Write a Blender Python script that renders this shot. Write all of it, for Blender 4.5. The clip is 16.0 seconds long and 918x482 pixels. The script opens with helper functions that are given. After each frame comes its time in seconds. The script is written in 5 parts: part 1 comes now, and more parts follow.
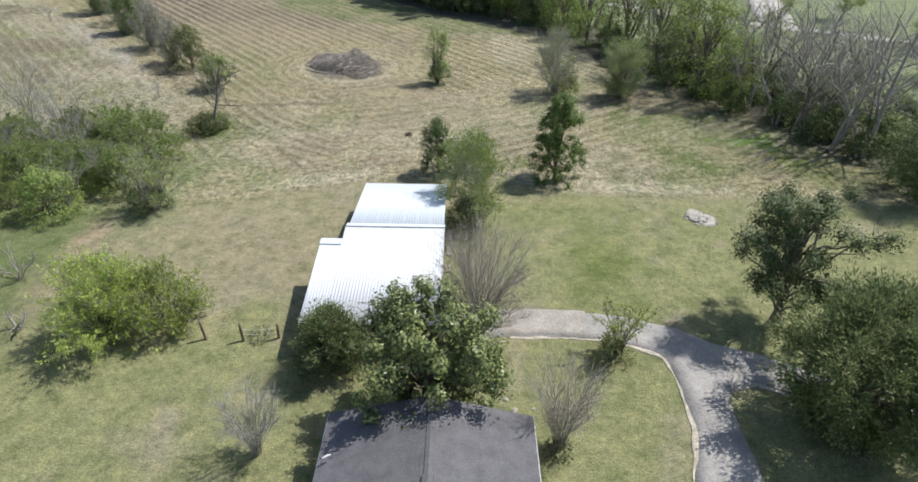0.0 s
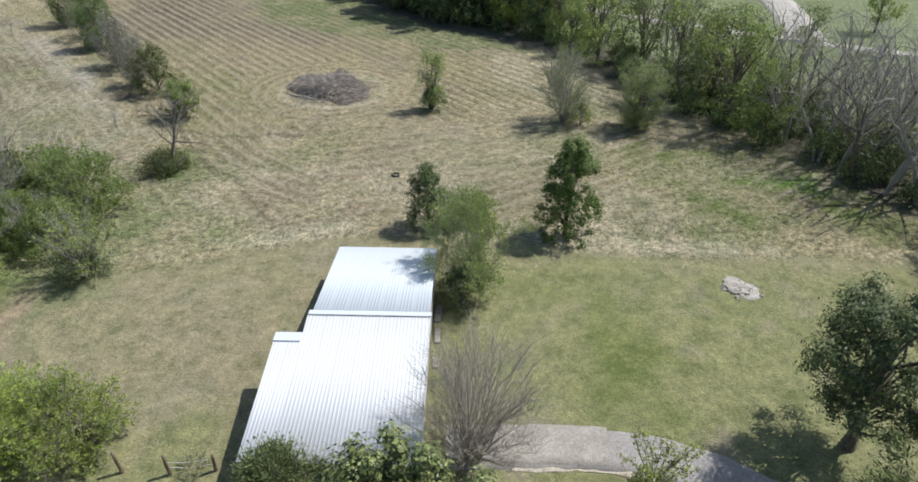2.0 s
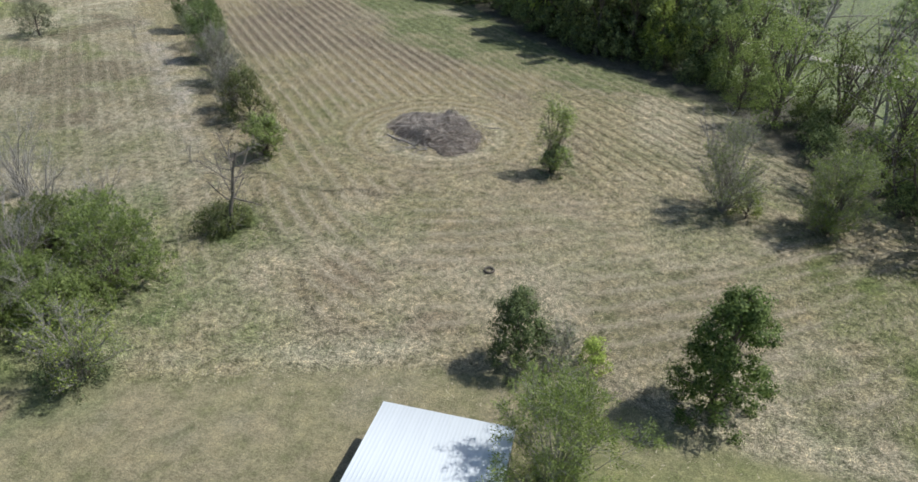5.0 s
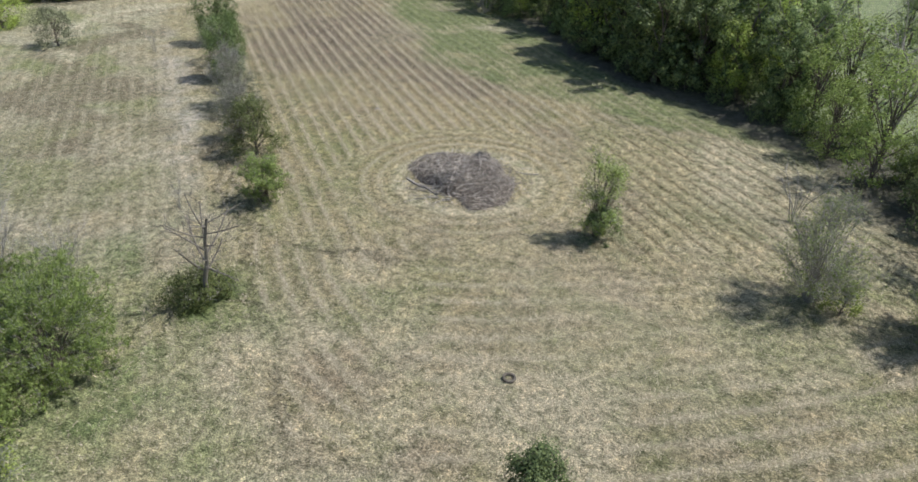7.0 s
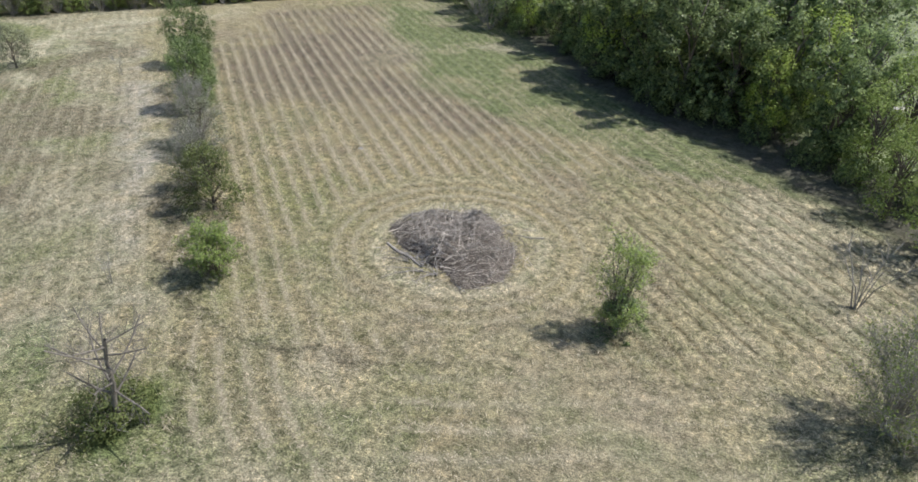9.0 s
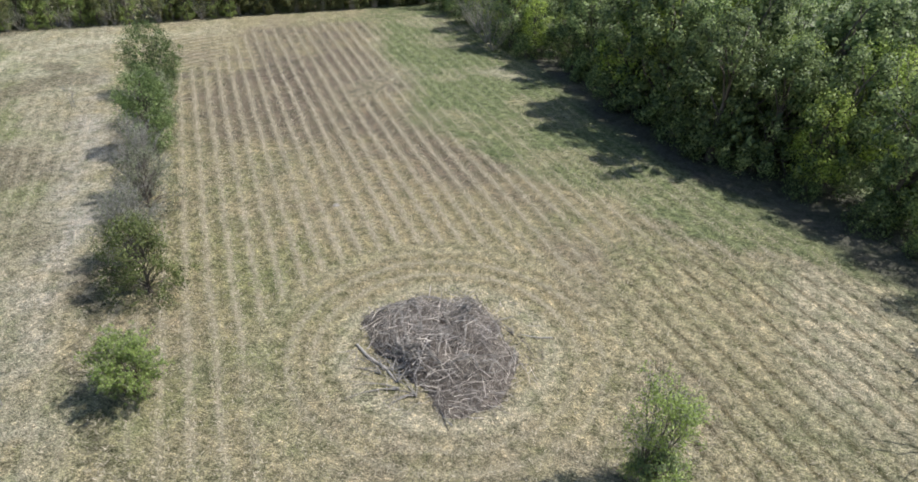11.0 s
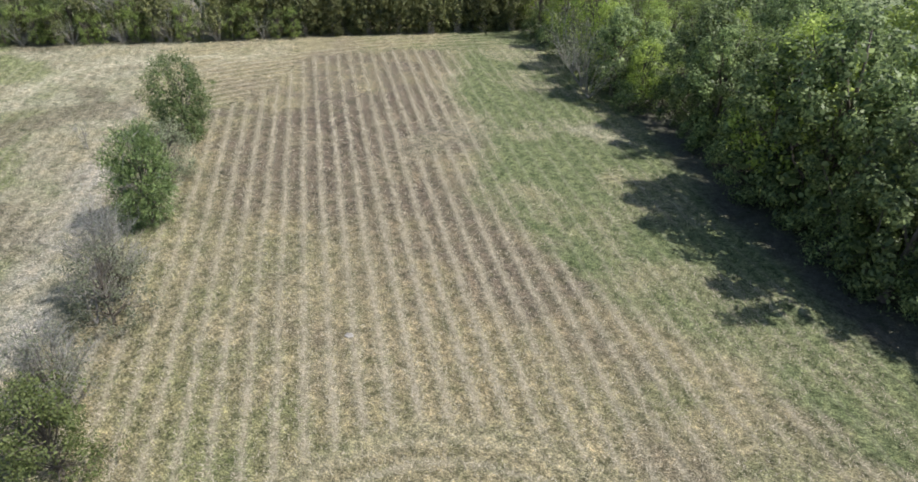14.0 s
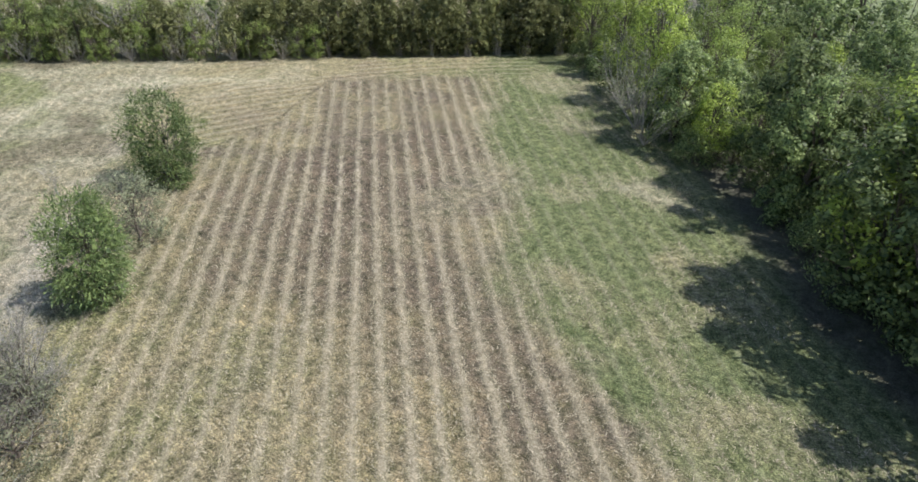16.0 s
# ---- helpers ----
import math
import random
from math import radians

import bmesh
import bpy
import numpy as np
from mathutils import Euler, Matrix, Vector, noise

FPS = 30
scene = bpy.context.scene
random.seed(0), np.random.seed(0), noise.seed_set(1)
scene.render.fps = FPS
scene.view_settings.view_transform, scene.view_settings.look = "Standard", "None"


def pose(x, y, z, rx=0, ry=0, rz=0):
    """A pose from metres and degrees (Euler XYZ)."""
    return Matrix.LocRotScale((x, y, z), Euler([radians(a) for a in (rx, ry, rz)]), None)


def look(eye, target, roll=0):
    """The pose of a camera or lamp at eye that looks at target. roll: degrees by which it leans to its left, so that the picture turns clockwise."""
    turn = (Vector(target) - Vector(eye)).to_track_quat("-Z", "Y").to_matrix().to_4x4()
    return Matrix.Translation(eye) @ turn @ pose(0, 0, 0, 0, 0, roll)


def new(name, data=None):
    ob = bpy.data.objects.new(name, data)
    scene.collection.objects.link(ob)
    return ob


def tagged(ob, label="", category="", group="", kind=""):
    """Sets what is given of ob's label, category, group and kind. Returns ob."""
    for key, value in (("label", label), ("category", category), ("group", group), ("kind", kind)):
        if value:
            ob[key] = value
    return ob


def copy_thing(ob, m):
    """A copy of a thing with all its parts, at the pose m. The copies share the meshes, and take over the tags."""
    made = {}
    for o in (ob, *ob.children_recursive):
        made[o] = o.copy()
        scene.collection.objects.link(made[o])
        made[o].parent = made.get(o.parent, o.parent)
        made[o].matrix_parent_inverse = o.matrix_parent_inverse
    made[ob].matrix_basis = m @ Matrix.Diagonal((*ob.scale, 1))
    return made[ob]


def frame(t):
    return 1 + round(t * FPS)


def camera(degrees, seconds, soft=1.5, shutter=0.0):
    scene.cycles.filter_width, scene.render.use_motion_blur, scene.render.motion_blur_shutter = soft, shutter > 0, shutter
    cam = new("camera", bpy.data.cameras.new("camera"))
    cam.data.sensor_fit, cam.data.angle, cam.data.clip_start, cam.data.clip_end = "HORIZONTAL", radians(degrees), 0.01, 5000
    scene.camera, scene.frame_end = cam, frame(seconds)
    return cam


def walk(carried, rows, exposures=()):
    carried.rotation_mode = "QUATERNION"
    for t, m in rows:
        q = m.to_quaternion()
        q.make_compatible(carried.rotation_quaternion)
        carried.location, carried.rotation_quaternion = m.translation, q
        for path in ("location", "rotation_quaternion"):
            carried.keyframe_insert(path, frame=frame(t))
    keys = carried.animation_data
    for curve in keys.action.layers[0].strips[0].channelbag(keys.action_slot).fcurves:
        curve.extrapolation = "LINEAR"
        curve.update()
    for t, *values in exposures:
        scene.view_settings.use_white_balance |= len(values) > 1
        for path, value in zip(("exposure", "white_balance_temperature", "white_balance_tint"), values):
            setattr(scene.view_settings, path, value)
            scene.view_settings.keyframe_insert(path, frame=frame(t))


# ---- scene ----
cam = camera(71.5, 16.0, 1.7)
METRES, EYE, TILT, LEAN, TURN = 82.0, 25.0, 0.0, 0.0, 0.0
EXPOSE = -0.20
ROWS = [
    (0.0, 0.0, 0.0, 0.0, 0.53, -32.72, -0.82),
    (0.5, 0.0022, 0.0284, -0.0009, 0.57, -32.71, -0.78),
    (1.0, 0.0043, 0.0572, -0.0023, 0.61, -32.73, -0.76),
    (1.5, 0.0061, 0.0865, -0.0035, 0.65, -32.74, -0.75),
    (2.0, 0.0074, 0.1159, -0.0043, 0.81, -32.74, -0.76),
    (2.5, 0.0084, 0.1454, -0.0049, 1.74, -32.72, -0.77),
    (3.0, 0.0097, 0.1751, -0.0049, 3.62, -32.76, -0.81),
    (3.5, 0.0105, 0.2049, -0.0052, 6.18, -32.79, -0.84),
    (4.0, 0.0109, 0.2348, -0.0055, 9.03, -32.84, -0.9),
    (6.5, 0.0027, 0.3854, -0.0086, 18.24, -32.97, -0.83),
    (7.0, -0.0017, 0.4157, -0.0087, 18.77, -32.99, -0.8),
    (7.5, -0.0068, 0.446, -0.0091, 19.14, -32.99, -0.78),
    (8.0, -0.0128, 0.4766, -0.009, 19.37, -33.04, -0.76),
    (8.5, -0.0191, 0.5071, -0.0093, 19.58, -33.03, -0.78),
    (9.0, -0.0256, 0.5358, -0.0096, 19.75, -33.02, -0.74),
    (11.5, -0.066, 0.6913, -0.0107, 20.96, -33.01, -0.74),
    (12.0, -0.0752, 0.7228, -0.0112, 22.32, -33.0, -0.8),
    (12.5, -0.085, 0.7544, -0.0115, 24.2, -32.99, -0.88),
    (13.0, -0.0946, 0.7866, -0.0115, 26.13, -33.04, -0.86),
    (13.5, -0.1048, 0.8189, -0.0117, 27.92, -33.1, -0.83),
    (14.0, -0.1151, 0.8487, -0.0125, 29.42, -33.12, -0.84),
    (14.5, -0.1263, 0.8807, -0.0129, 30.77, -33.17, -0.75),
    (15.0, -0.1388, 0.9119, -0.0136, 31.86, -33.17, -0.78),
    (15.5, -0.1518, 0.9432, -0.0139, 32.95, -33.19, -0.77),
    (16.0, -0.1655, 0.9741, -0.0141, 34.06, -33.18, -0.78),
]
walk(cam, [(t, pose(0, 0, EYE, TILT, LEAN, TURN) @ pose(METRES * x, METRES * y, METRES * z, 90 + pitch, roll, yaw)) for t, x, y, z, yaw, pitch, roll in ROWS], [(0.0, EXPOSE + 0.1), (2.0, EXPOSE - 0.05), (3.5, EXPOSE - 0.24), (4.2, EXPOSE - 0.24), (6.5, EXPOSE - 0.06), (9.0, EXPOSE + 0.08), (12.0, EXPOSE + 0.12), (16.0, EXPOSE + 0.2)])

# ---- world and sun ----
SUN_AZ, SUN_EL = radians(64.0), radians(56.0)
world = bpy.data.worlds.new("sky")
scene.world = world
world.use_nodes = True
wn = world.node_tree
sky = wn.nodes.new("ShaderNodeTexSky")
sky.sky_type, sky.sun_disc = "NISHITA", False
sky.sun_elevation, sky.sun_rotation = SUN_EL, SUN_AZ
wn.nodes["Background"].inputs["Strength"].default_value = 0.125
wn.links.new(sky.outputs[0], wn.nodes["Background"].inputs["Color"])
sun_data = bpy.data.lights.new("sun", "SUN")
sun_data.energy, sun_data.angle, sun_data.color = 4.9, radians(0.55), (1.0, 0.97, 0.93)
sun = new("sun", sun_data)
sun.matrix_world = look((60 * math.sin(SUN_AZ), 60 * math.cos(SUN_AZ), 60 * math.tan(SUN_EL)), (0, 0, 0))


# ---- materials ----
def material(name, rough=0.8, metal=0.0):
    m = bpy.data.materials.new(name)
    m.use_nodes = True
    b = m.node_tree.nodes["Principled BSDF"]
    b.inputs["Roughness"].default_value, b.inputs["Metallic"].default_value = rough, metal
    return m, m.node_tree, b


def node(t, kind, **sets):
    n = t.nodes.new(kind)
    for key, value in sets.items():
        n.inputs[key].default_value = value
    return n


def noise_node(t, scale, detail=4.0, rough=0.6, stretch=None):
    co = t.nodes.new("ShaderNodeTexCoord")
    n = node(t, "ShaderNodeTexNoise", Scale=scale, Detail=detail, Roughness=rough)
    if stretch:
        mp = node(t, "ShaderNodeMapping", Scale=stretch)
        t.links.new(co.outputs["Object"], mp.inputs["Vector"])
        t.links.new(mp.outputs[0], n.inputs["Vector"])
    else:
        t.links.new(co.outputs["Object"], n.inputs["Vector"])
    return n


def ramp(t, source, stops):
    r = t.nodes.new("ShaderNodeValToRGB")
    e = r.color_ramp.elements
    while len(e) < len(stops):
        e.new(0.5)
    for k, (p, c) in zip(e, stops):
        k.position, k.color = p, (*c, 1)
    t.links.new(source, r.inputs[0])
    return r


def mixed(t, a, b, fac, mode="MIX"):
    x = t.nodes.new("ShaderNodeMix")
    x.data_type, x.blend_type = "RGBA", mode
    for sock, v in ((x.inputs[0], fac), (x.inputs[6], a), (x.inputs[7], b)):
        if isinstance(v, bpy.types.NodeSocket):
            t.links.new(v, sock)
        else:
            sock.default_value = v if isinstance(v, (int, float)) else (*v, 1)
    return x.outputs[2]


def maths(t, op, a, b=0.0, c=0.0):
    x = t.nodes.new("ShaderNodeMath")
    x.operation = op
    for sock, v in zip(x.inputs, (a, b, c)):
        if isinstance(v, bpy.types.NodeSocket):
            t.links.new(v, sock)
        else:
            sock.default_value = v
    return x.outputs[0]


def bump(t, b, height, strength=0.4, distance=0.05):
    n = node(t, "ShaderNodeBump", Strength=strength, Distance=distance)
    t.links.new(height, n.inputs["Height"])
    t.links.new(n.outputs[0], b.inputs["Normal"])


def foliage(name, dark, light, rough=0.55, through_light=0.3):
    """Leaves: each leaf has its own tone; part of the light passes through."""
    dark, light = [k * 1.35 for k in dark], [k * 1.4 for k in light]
    m, t, b = material(name, rough)
    geo = t.nodes.new("ShaderNodeNewGeometry")
    r = ramp(t, geo.outputs["Random Per Island"], [(0.0, dark), (0.55, [(a + c) / 2 for a, c in zip(dark, light)]), (1.0, light)])
    big = noise_node(t, 0.6, 2.0)
    tone = mixed(t, r.outputs[0], (1.25, 1.15, 0.85), maths(t, "MULTIPLY", big.outputs[0], 0.5), "MULTIPLY")
    info = t.nodes.new("ShaderNodeObjectInfo")
    shade = maths(t, "MULTIPLY_ADD", info.outputs["Random"], 0.6, 0.72)
    hsv = t.nodes.new("ShaderNodeHueSaturation")
    t.links.new(tone, hsv.inputs["Color"])
    t.links.new(shade, hsv.inputs["Value"])
    t.links.new(hsv.outputs[0], b.inputs["Base Color"])
    b.inputs["Specular IOR Level"].default_value = 0.3
    tr = t.nodes.new("ShaderNodeBsdfTranslucent")
    t.links.new(hsv.outputs[0], tr.inputs[0])
    mx = t.nodes.new("ShaderNodeMixShader")
    mx.inputs[0].default_value = through_light
    t.links.new(b.outputs[0], mx.inputs[1])
    t.links.new(tr.outputs[0], mx.inputs[2])
    t.links.new(mx.outputs[0], t.nodes["Material Output"].inputs[0])
    return m


def woody(name, dark, light, scale=6.0, rough=0.9):
    m, t, b = material(name, rough)
    n = noise_node(t, scale, 6.0, 0.65, (1, 1, 0.3))
    r = ramp(t, n.outputs[0], [(0.3, dark), (0.7, light)])
    t.links.new(r.outputs[0], b.inputs["Base Color"])
    bump(t, b, n.outputs[0], 0.6, 0.03)
    return m


def painted_metal(name, colour, rough, stain, metal=0.0):
    """Roofing sheet: faint streaks down the slope and blotches of dust."""
    m, t, b = material(name, rough, metal)
    b.inputs["Specular IOR Level"].default_value = 0.22
    streak = noise_node(t, 1.2, 5.0, 0.6, (6, 0.5, 1))
    blot = noise_node(t, 0.45, 4.0)
    c = mixed(t, colour, stain, maths(t, "MULTIPLY", streak.outputs[0], 0.5))
    info = t.nodes.new("ShaderNodeObjectInfo")
    c = mixed(t, c, [k * 0.86 for k in colour], maths(t, "MULTIPLY", info.outputs["Random"], 0.12))
    c = mixed(t, c, stain, maths(t, "MULTIPLY", ramp(t, blot.outputs[0], [(0.5, (0, 0, 0)), (0.75, (1, 1, 1))]).outputs[0], 0.35))
    t.links.new(c, b.inputs["Base Color"])
    t.links.new(maths(t, "MULTIPLY_ADD", blot.outputs[0], 0.2, rough - 0.1), b.inputs["Roughness"])
    return m


def ground_material():
    m, t, b = material("field_grass", 0.95)
    b.inputs["Specular IOR Level"].default_value = 0.12
    tint, rowu, amp, furrow, shag = (t.nodes.new("ShaderNodeAttribute") for _ in range(5))
    shag.attribute_name = "shag"
    tint.attribute_name, rowu.attribute_name, amp.attribute_name, furrow.attribute_name = "tint", "row_u", "row_amp", "furrow"
    wob, jit = noise_node(t, 0.22, 4.0), noise_node(t, 1.3, 4.0, 0.7)
    ph = maths(t, "MULTIPLY_ADD", maths(t, "SUBTRACT", wob.outputs[0], 0.5), 2.7, rowu.outputs["Fac"])
    ph = maths(t, "MULTIPLY_ADD", maths(t, "SUBTRACT", jit.outputs[0], 0.5), 1.3, ph)
    wave = maths(t, "MULTIPLY_ADD", maths(t, "SINE", ph), 0.5, 0.5)
    peak = maths(t, "POWER", wave, 6.0)
    patch, fine, clump, mid = noise_node(t, 0.9, 6.0, 0.7), noise_node(t, 13.0, 5.0, 0.8), noise_node(t, 1.9, 6.0, 0.82), noise_node(t, 0.7, 5.0, 0.65)
    strength = maths(t, "MULTIPLY", amp.outputs["Fac"], ramp(t, patch.outputs[0], [(0.37, (0.08, 0.08, 0.08)), (0.57, (1, 1, 1))]).outputs[0])
    strand = noise_node(t, 4.2, 5.0, 0.75, (1.0, 2.6, 1.0))
    c = mixed(t, tint.outputs["Color"], ramp(t, fine.outputs[0], [(0.39, (0.38, 0.39, 0.37)), (0.5, (1, 1, 1)), (0.61, (1.75, 1.72, 1.66))]).outputs[0], maths(t, "MULTIPLY_ADD", shag.outputs["Fac"], 0.75, 0.25), "MULTIPLY")
    c = mixed(t, c, ramp(t, clump.outputs[0], [(0.39, (0.44, 0.47, 0.41)), (0.5, (1, 1, 1)), (0.61, (1.55, 1.5, 1.43))]).outputs[0], maths(t, "MULTIPLY_ADD", shag.outputs["Fac"], 0.85, 0.12), "MULTIPLY")
    c = mixed(t, c, ramp(t, strand.outputs[0], [(0.40, (0.62, 0.63, 0.58)), (0.5, (1, 1, 1)), (0.62, (1.55, 1.5, 1.42))]).outputs[0], maths(t, "MULTIPLY", shag.outputs["Fac"], 0.8), "MULTIPLY")
    c = mixed(t, c, ramp(t, mid.outputs[0], [(0.32, (0.70, 0.76, 0.66)), (0.5, (1, 1, 1)), (0.70, (1.25, 1.2, 1.15))]).outputs[0], 1.0, "MULTIPLY")
    c = mixed(t, c, (0.86, 0.80, 0.76), maths(t, "MULTIPLY", amp.outputs["Fac"], maths(t, "SUBTRACT", 1.0, wave)), "MULTIPLY")
    straw = ramp(t, strand.outputs[0], [(0.36, (0.38, 0.33, 0.235)), (0.60, (0.74, 0.66, 0.51))])
    c = mixed(t, c, straw.outputs[0], maths(t, "MULTIPLY", maths(t, "MULTIPLY", strength, peak), 1.0))
    groove = maths(t, "MULTIPLY", furrow.outputs["Fac"], maths(t, "MULTIPLY", peak, ramp(t, patch.outputs[0], [(0.36, (0.2, 0.2, 0.2)), (0.55, (1, 1, 1))]).outputs[0]))
    c = mixed(t, c, (0.42, 0.40, 0.36), groove, "MULTIPLY")
    t.links.new(c, b.inputs["Base Color"])
    h = maths(t, "ADD", maths(t, "MULTIPLY", maths(t, "ADD", clump.outputs[0], strand.outputs[0]), maths(t, "MULTIPLY_ADD", shag.outputs["Fac"], 0.65, 0.15)), maths(t, "MULTIPLY", maths(t, "MULTIPLY", wave, maths(t, "SUBTRACT", amp.outputs["Fac"], furrow.outputs["Fac"])), 0.5))
    bump(t, b, h, 0.85, 0.28)
    return m


def stony(name, dark, light, scale=3.0, rough=0.9, fleck=14.0):
    m, t, b = material(name, rough)
    a, f = noise_node(t, scale, 5.0, 0.65), noise_node(t, fleck, 4.0, 0.7)
    r = ramp(t, a.outputs[0], [(0.3, dark), (0.72, light)])
    c = mixed(t, r.outputs[0], ramp(t, f.outputs[0], [(0.3, (0.7, 0.7, 0.7)), (0.7, (1.25, 1.22, 1.18))]).outputs[0], 1.0, "MULTIPLY")
    t.links.new(c, b.inputs["Base Color"])
    bump(t, b, f.outputs[0], 0.5, 0.03)
    return m


GROUND = ground_material()
BARK = woody("grey_bark", (0.07, 0.055, 0.045), (0.22, 0.19, 0.16))
DEAD_BARK = woody("grey_dead_bark", (0.13, 0.115, 0.10), (0.32, 0.29, 0.255))
PALE_BARK = woody("weathered_pale_bark", (0.22, 0.20, 0.18), (0.50, 0.47, 0.43))
TWIG = woody("bare_twigs", (0.30, 0.265, 0.225), (0.54, 0.49, 0.425))
TWIG_GREY = woody("lichened_twigs", (0.26, 0.25, 0.22), (0.50, 0.48, 0.44))
STICK = foliage("dead_brushwood", (0.10, 0.09, 0.088), (0.56, 0.52, 0.50), 0.9, 0.0)
MAGNOLIA = foliage("magnolia_leaf", (0.020, 0.036, 0.015), (0.20, 0.235, 0.095), 0.36, 0.10)
CEDAR = foliage("cedar_needles", (0.055, 0.088, 0.04), (0.18, 0.235, 0.095), 0.6, 0.2)
BROAD_CEDAR = foliage("broad_cedar_sprays", (0.075, 0.105, 0.05), (0.25, 0.31, 0.14), 0.6, 0.38)
PALE_CEDAR = foliage("pale_cedar_sprays", (0.095, 0.13, 0.062), (0.27, 0.33, 0.15), 0.6, 0.35)
OAKLEAF = foliage("dark_evergreen_leaf", (0.032, 0.052, 0.027), (0.14, 0.18, 0.08), 0.5, 0.25)
LIME = foliage("spring_leaf", (0.13, 0.19, 0.045), (0.40, 0.48, 0.135), 0.55, 0.45)
OLIVE = foliage("olive_leaf", (0.055, 0.078, 0.027), (0.172, 0.203, 0.078), 0.6, 0.3)
FRESH = foliage("fresh_green_leaf", (0.06, 0.112, 0.032), (0.25, 0.34, 0.11), 0.5, 0.38)
FEATHER = foliage("feathery_leaf", (0.11, 0.155, 0.052), (0.27, 0.34, 0.125), 0.6, 0.5)
HAZE = foliage("pale_spring_leaf", (0.12, 0.165, 0.05), (0.27, 0.34, 0.12), 0.6, 0.45)
CANE = foliage("olive_cane_leaf", (0.075, 0.088, 0.04), (0.25, 0.265, 0.125), 0.6, 0.35)
GREYLEAF = foliage("grey_green_leaf", (0.10, 0.12, 0.08), (0.26, 0.28, 0.19), 0.7, 0.25)
WOODLEAF = foliage("woodland_leaf", (0.040, 0.068, 0.034), (0.29, 0.36, 0.165), 0.42, 0.48)
STRAW = foliage("straw", (0.13, 0.116, 0.083), (0.48, 0.435, 0.35), 0.8, 0.2)
BLADE = foliage("grass_blade", (0.10, 0.112, 0.045), (0.31, 0.31, 0.155), 0.7, 0.3)
WHITE_METAL = painted_metal("white_roof_sheet", (0.84, 0.87, 0.90), 0.45, (0.74, 0.77, 0.80))
GREY_METAL = painted_metal("galvanised_roof_sheet", (0.72, 0.785, 0.83), 0.75, (0.68, 0.74, 0.78))
SIDING = painted_metal("pale_wall_sheet", (0.52, 0.50, 0.46), 0.7, (0.35, 0.32, 0.27))
DARK_WALL = woody("dark_timber", (0.04, 0.035, 0.03), (0.10, 0.085, 0.07))
POSTWOOD = woody("weathered_post", (0.11, 0.075, 0.05), (0.30, 0.23, 0.17))
ASPHALT = stony("worn_asphalt", (0.27, 0.26, 0.25), (0.44, 0.425, 0.405), 0.5, 0.9, 9.0)
CONCRETE = stony("worn_concrete", (0.30, 0.28, 0.25), (0.48, 0.45, 0.41), 0.7, 0.9, 8.0)
SAND = stony("pale_sandy_rubble", (0.36, 0.32, 0.25), (0.66, 0.61, 0.51), 1.5, 0.95, 6.0)
GRAVEL = stony("pale_gravel", (0.38, 0.355, 0.32), (0.60, 0.58, 0.545), 0.8, 0.95, 5.0)
ROCK = stony("pale_limestone", (0.30, 0.28, 0.25), (0.54, 0.51, 0.46), 1.6, 0.9, 10.0)
RUBBER = stony("weathered_rubber", (0.09, 0.08, 0.07), (0.18, 0.16, 0.13))
WIRE = material("rusty_wire", 0.7, 0.6)[0]
WHITE_PAINT = stony("white_paint", (0.7, 0.7, 0.68), (0.82, 0.82, 0.8))
SHINGLE = stony("charcoal_shingle", (0.115, 0.115, 0.125), (0.18, 0.18, 0.195), 1.4, 0.85, 16.0)
GLASS = material("window_glass", 0.05)[0]
GLASS.node_tree.nodes["Principled BSDF"].inputs["Base Color"].default_value = (0.03, 0.035, 0.04, 1)


# ---- mesh tools ----
def mesh_from(name, verts, faces, mat, smooth=False):
    """One mesh out of an (n, 3) array and an (m, k) array of faces, or a list of such arrays."""
    me = bpy.data.meshes.new(name)
    groups = faces if isinstance(faces, list) else [faces]
    groups = [np.asarray(f, dtype=np.int32) for f in groups if len(f)]
    me.vertices.add(len(verts))
    me.vertices.foreach_set("co", np.asarray(verts, dtype=np.float32).ravel())
    loops = np.concatenate([f.ravel() for f in groups])
    sizes = np.concatenate([np.full(len(f), f.shape[1], dtype=np.int32) for f in groups])
    me.loops.add(len(loops))
    me.loops.foreach_set("vertex_index", loops)
    me.polygons.add(len(sizes))
    me.polygons.foreach_set("loop_start", np.concatenate([[0], np.cumsum(sizes)[:-1]]).astype(np.int32))
    me.update(calc_edges=True)
    if smooth:
        me.polygons.foreach_set("use_smooth", np.ones(len(sizes), dtype=bool))
    me.materials.append(mat)
    return me


def part(name, me, parent, label=""):
    ob = new(name, me)
    ob.parent = parent
    return tagged(ob, label)


def thing(name, x, y, z, label, category, group="", kind="", turn=0.0):
    ob = new(name)
    ob.empty_display_size = 0.3
    ob.matrix_world = pose(x, y, z, 0, 0, turn)
    return tagged(ob, label, category, group, kind)


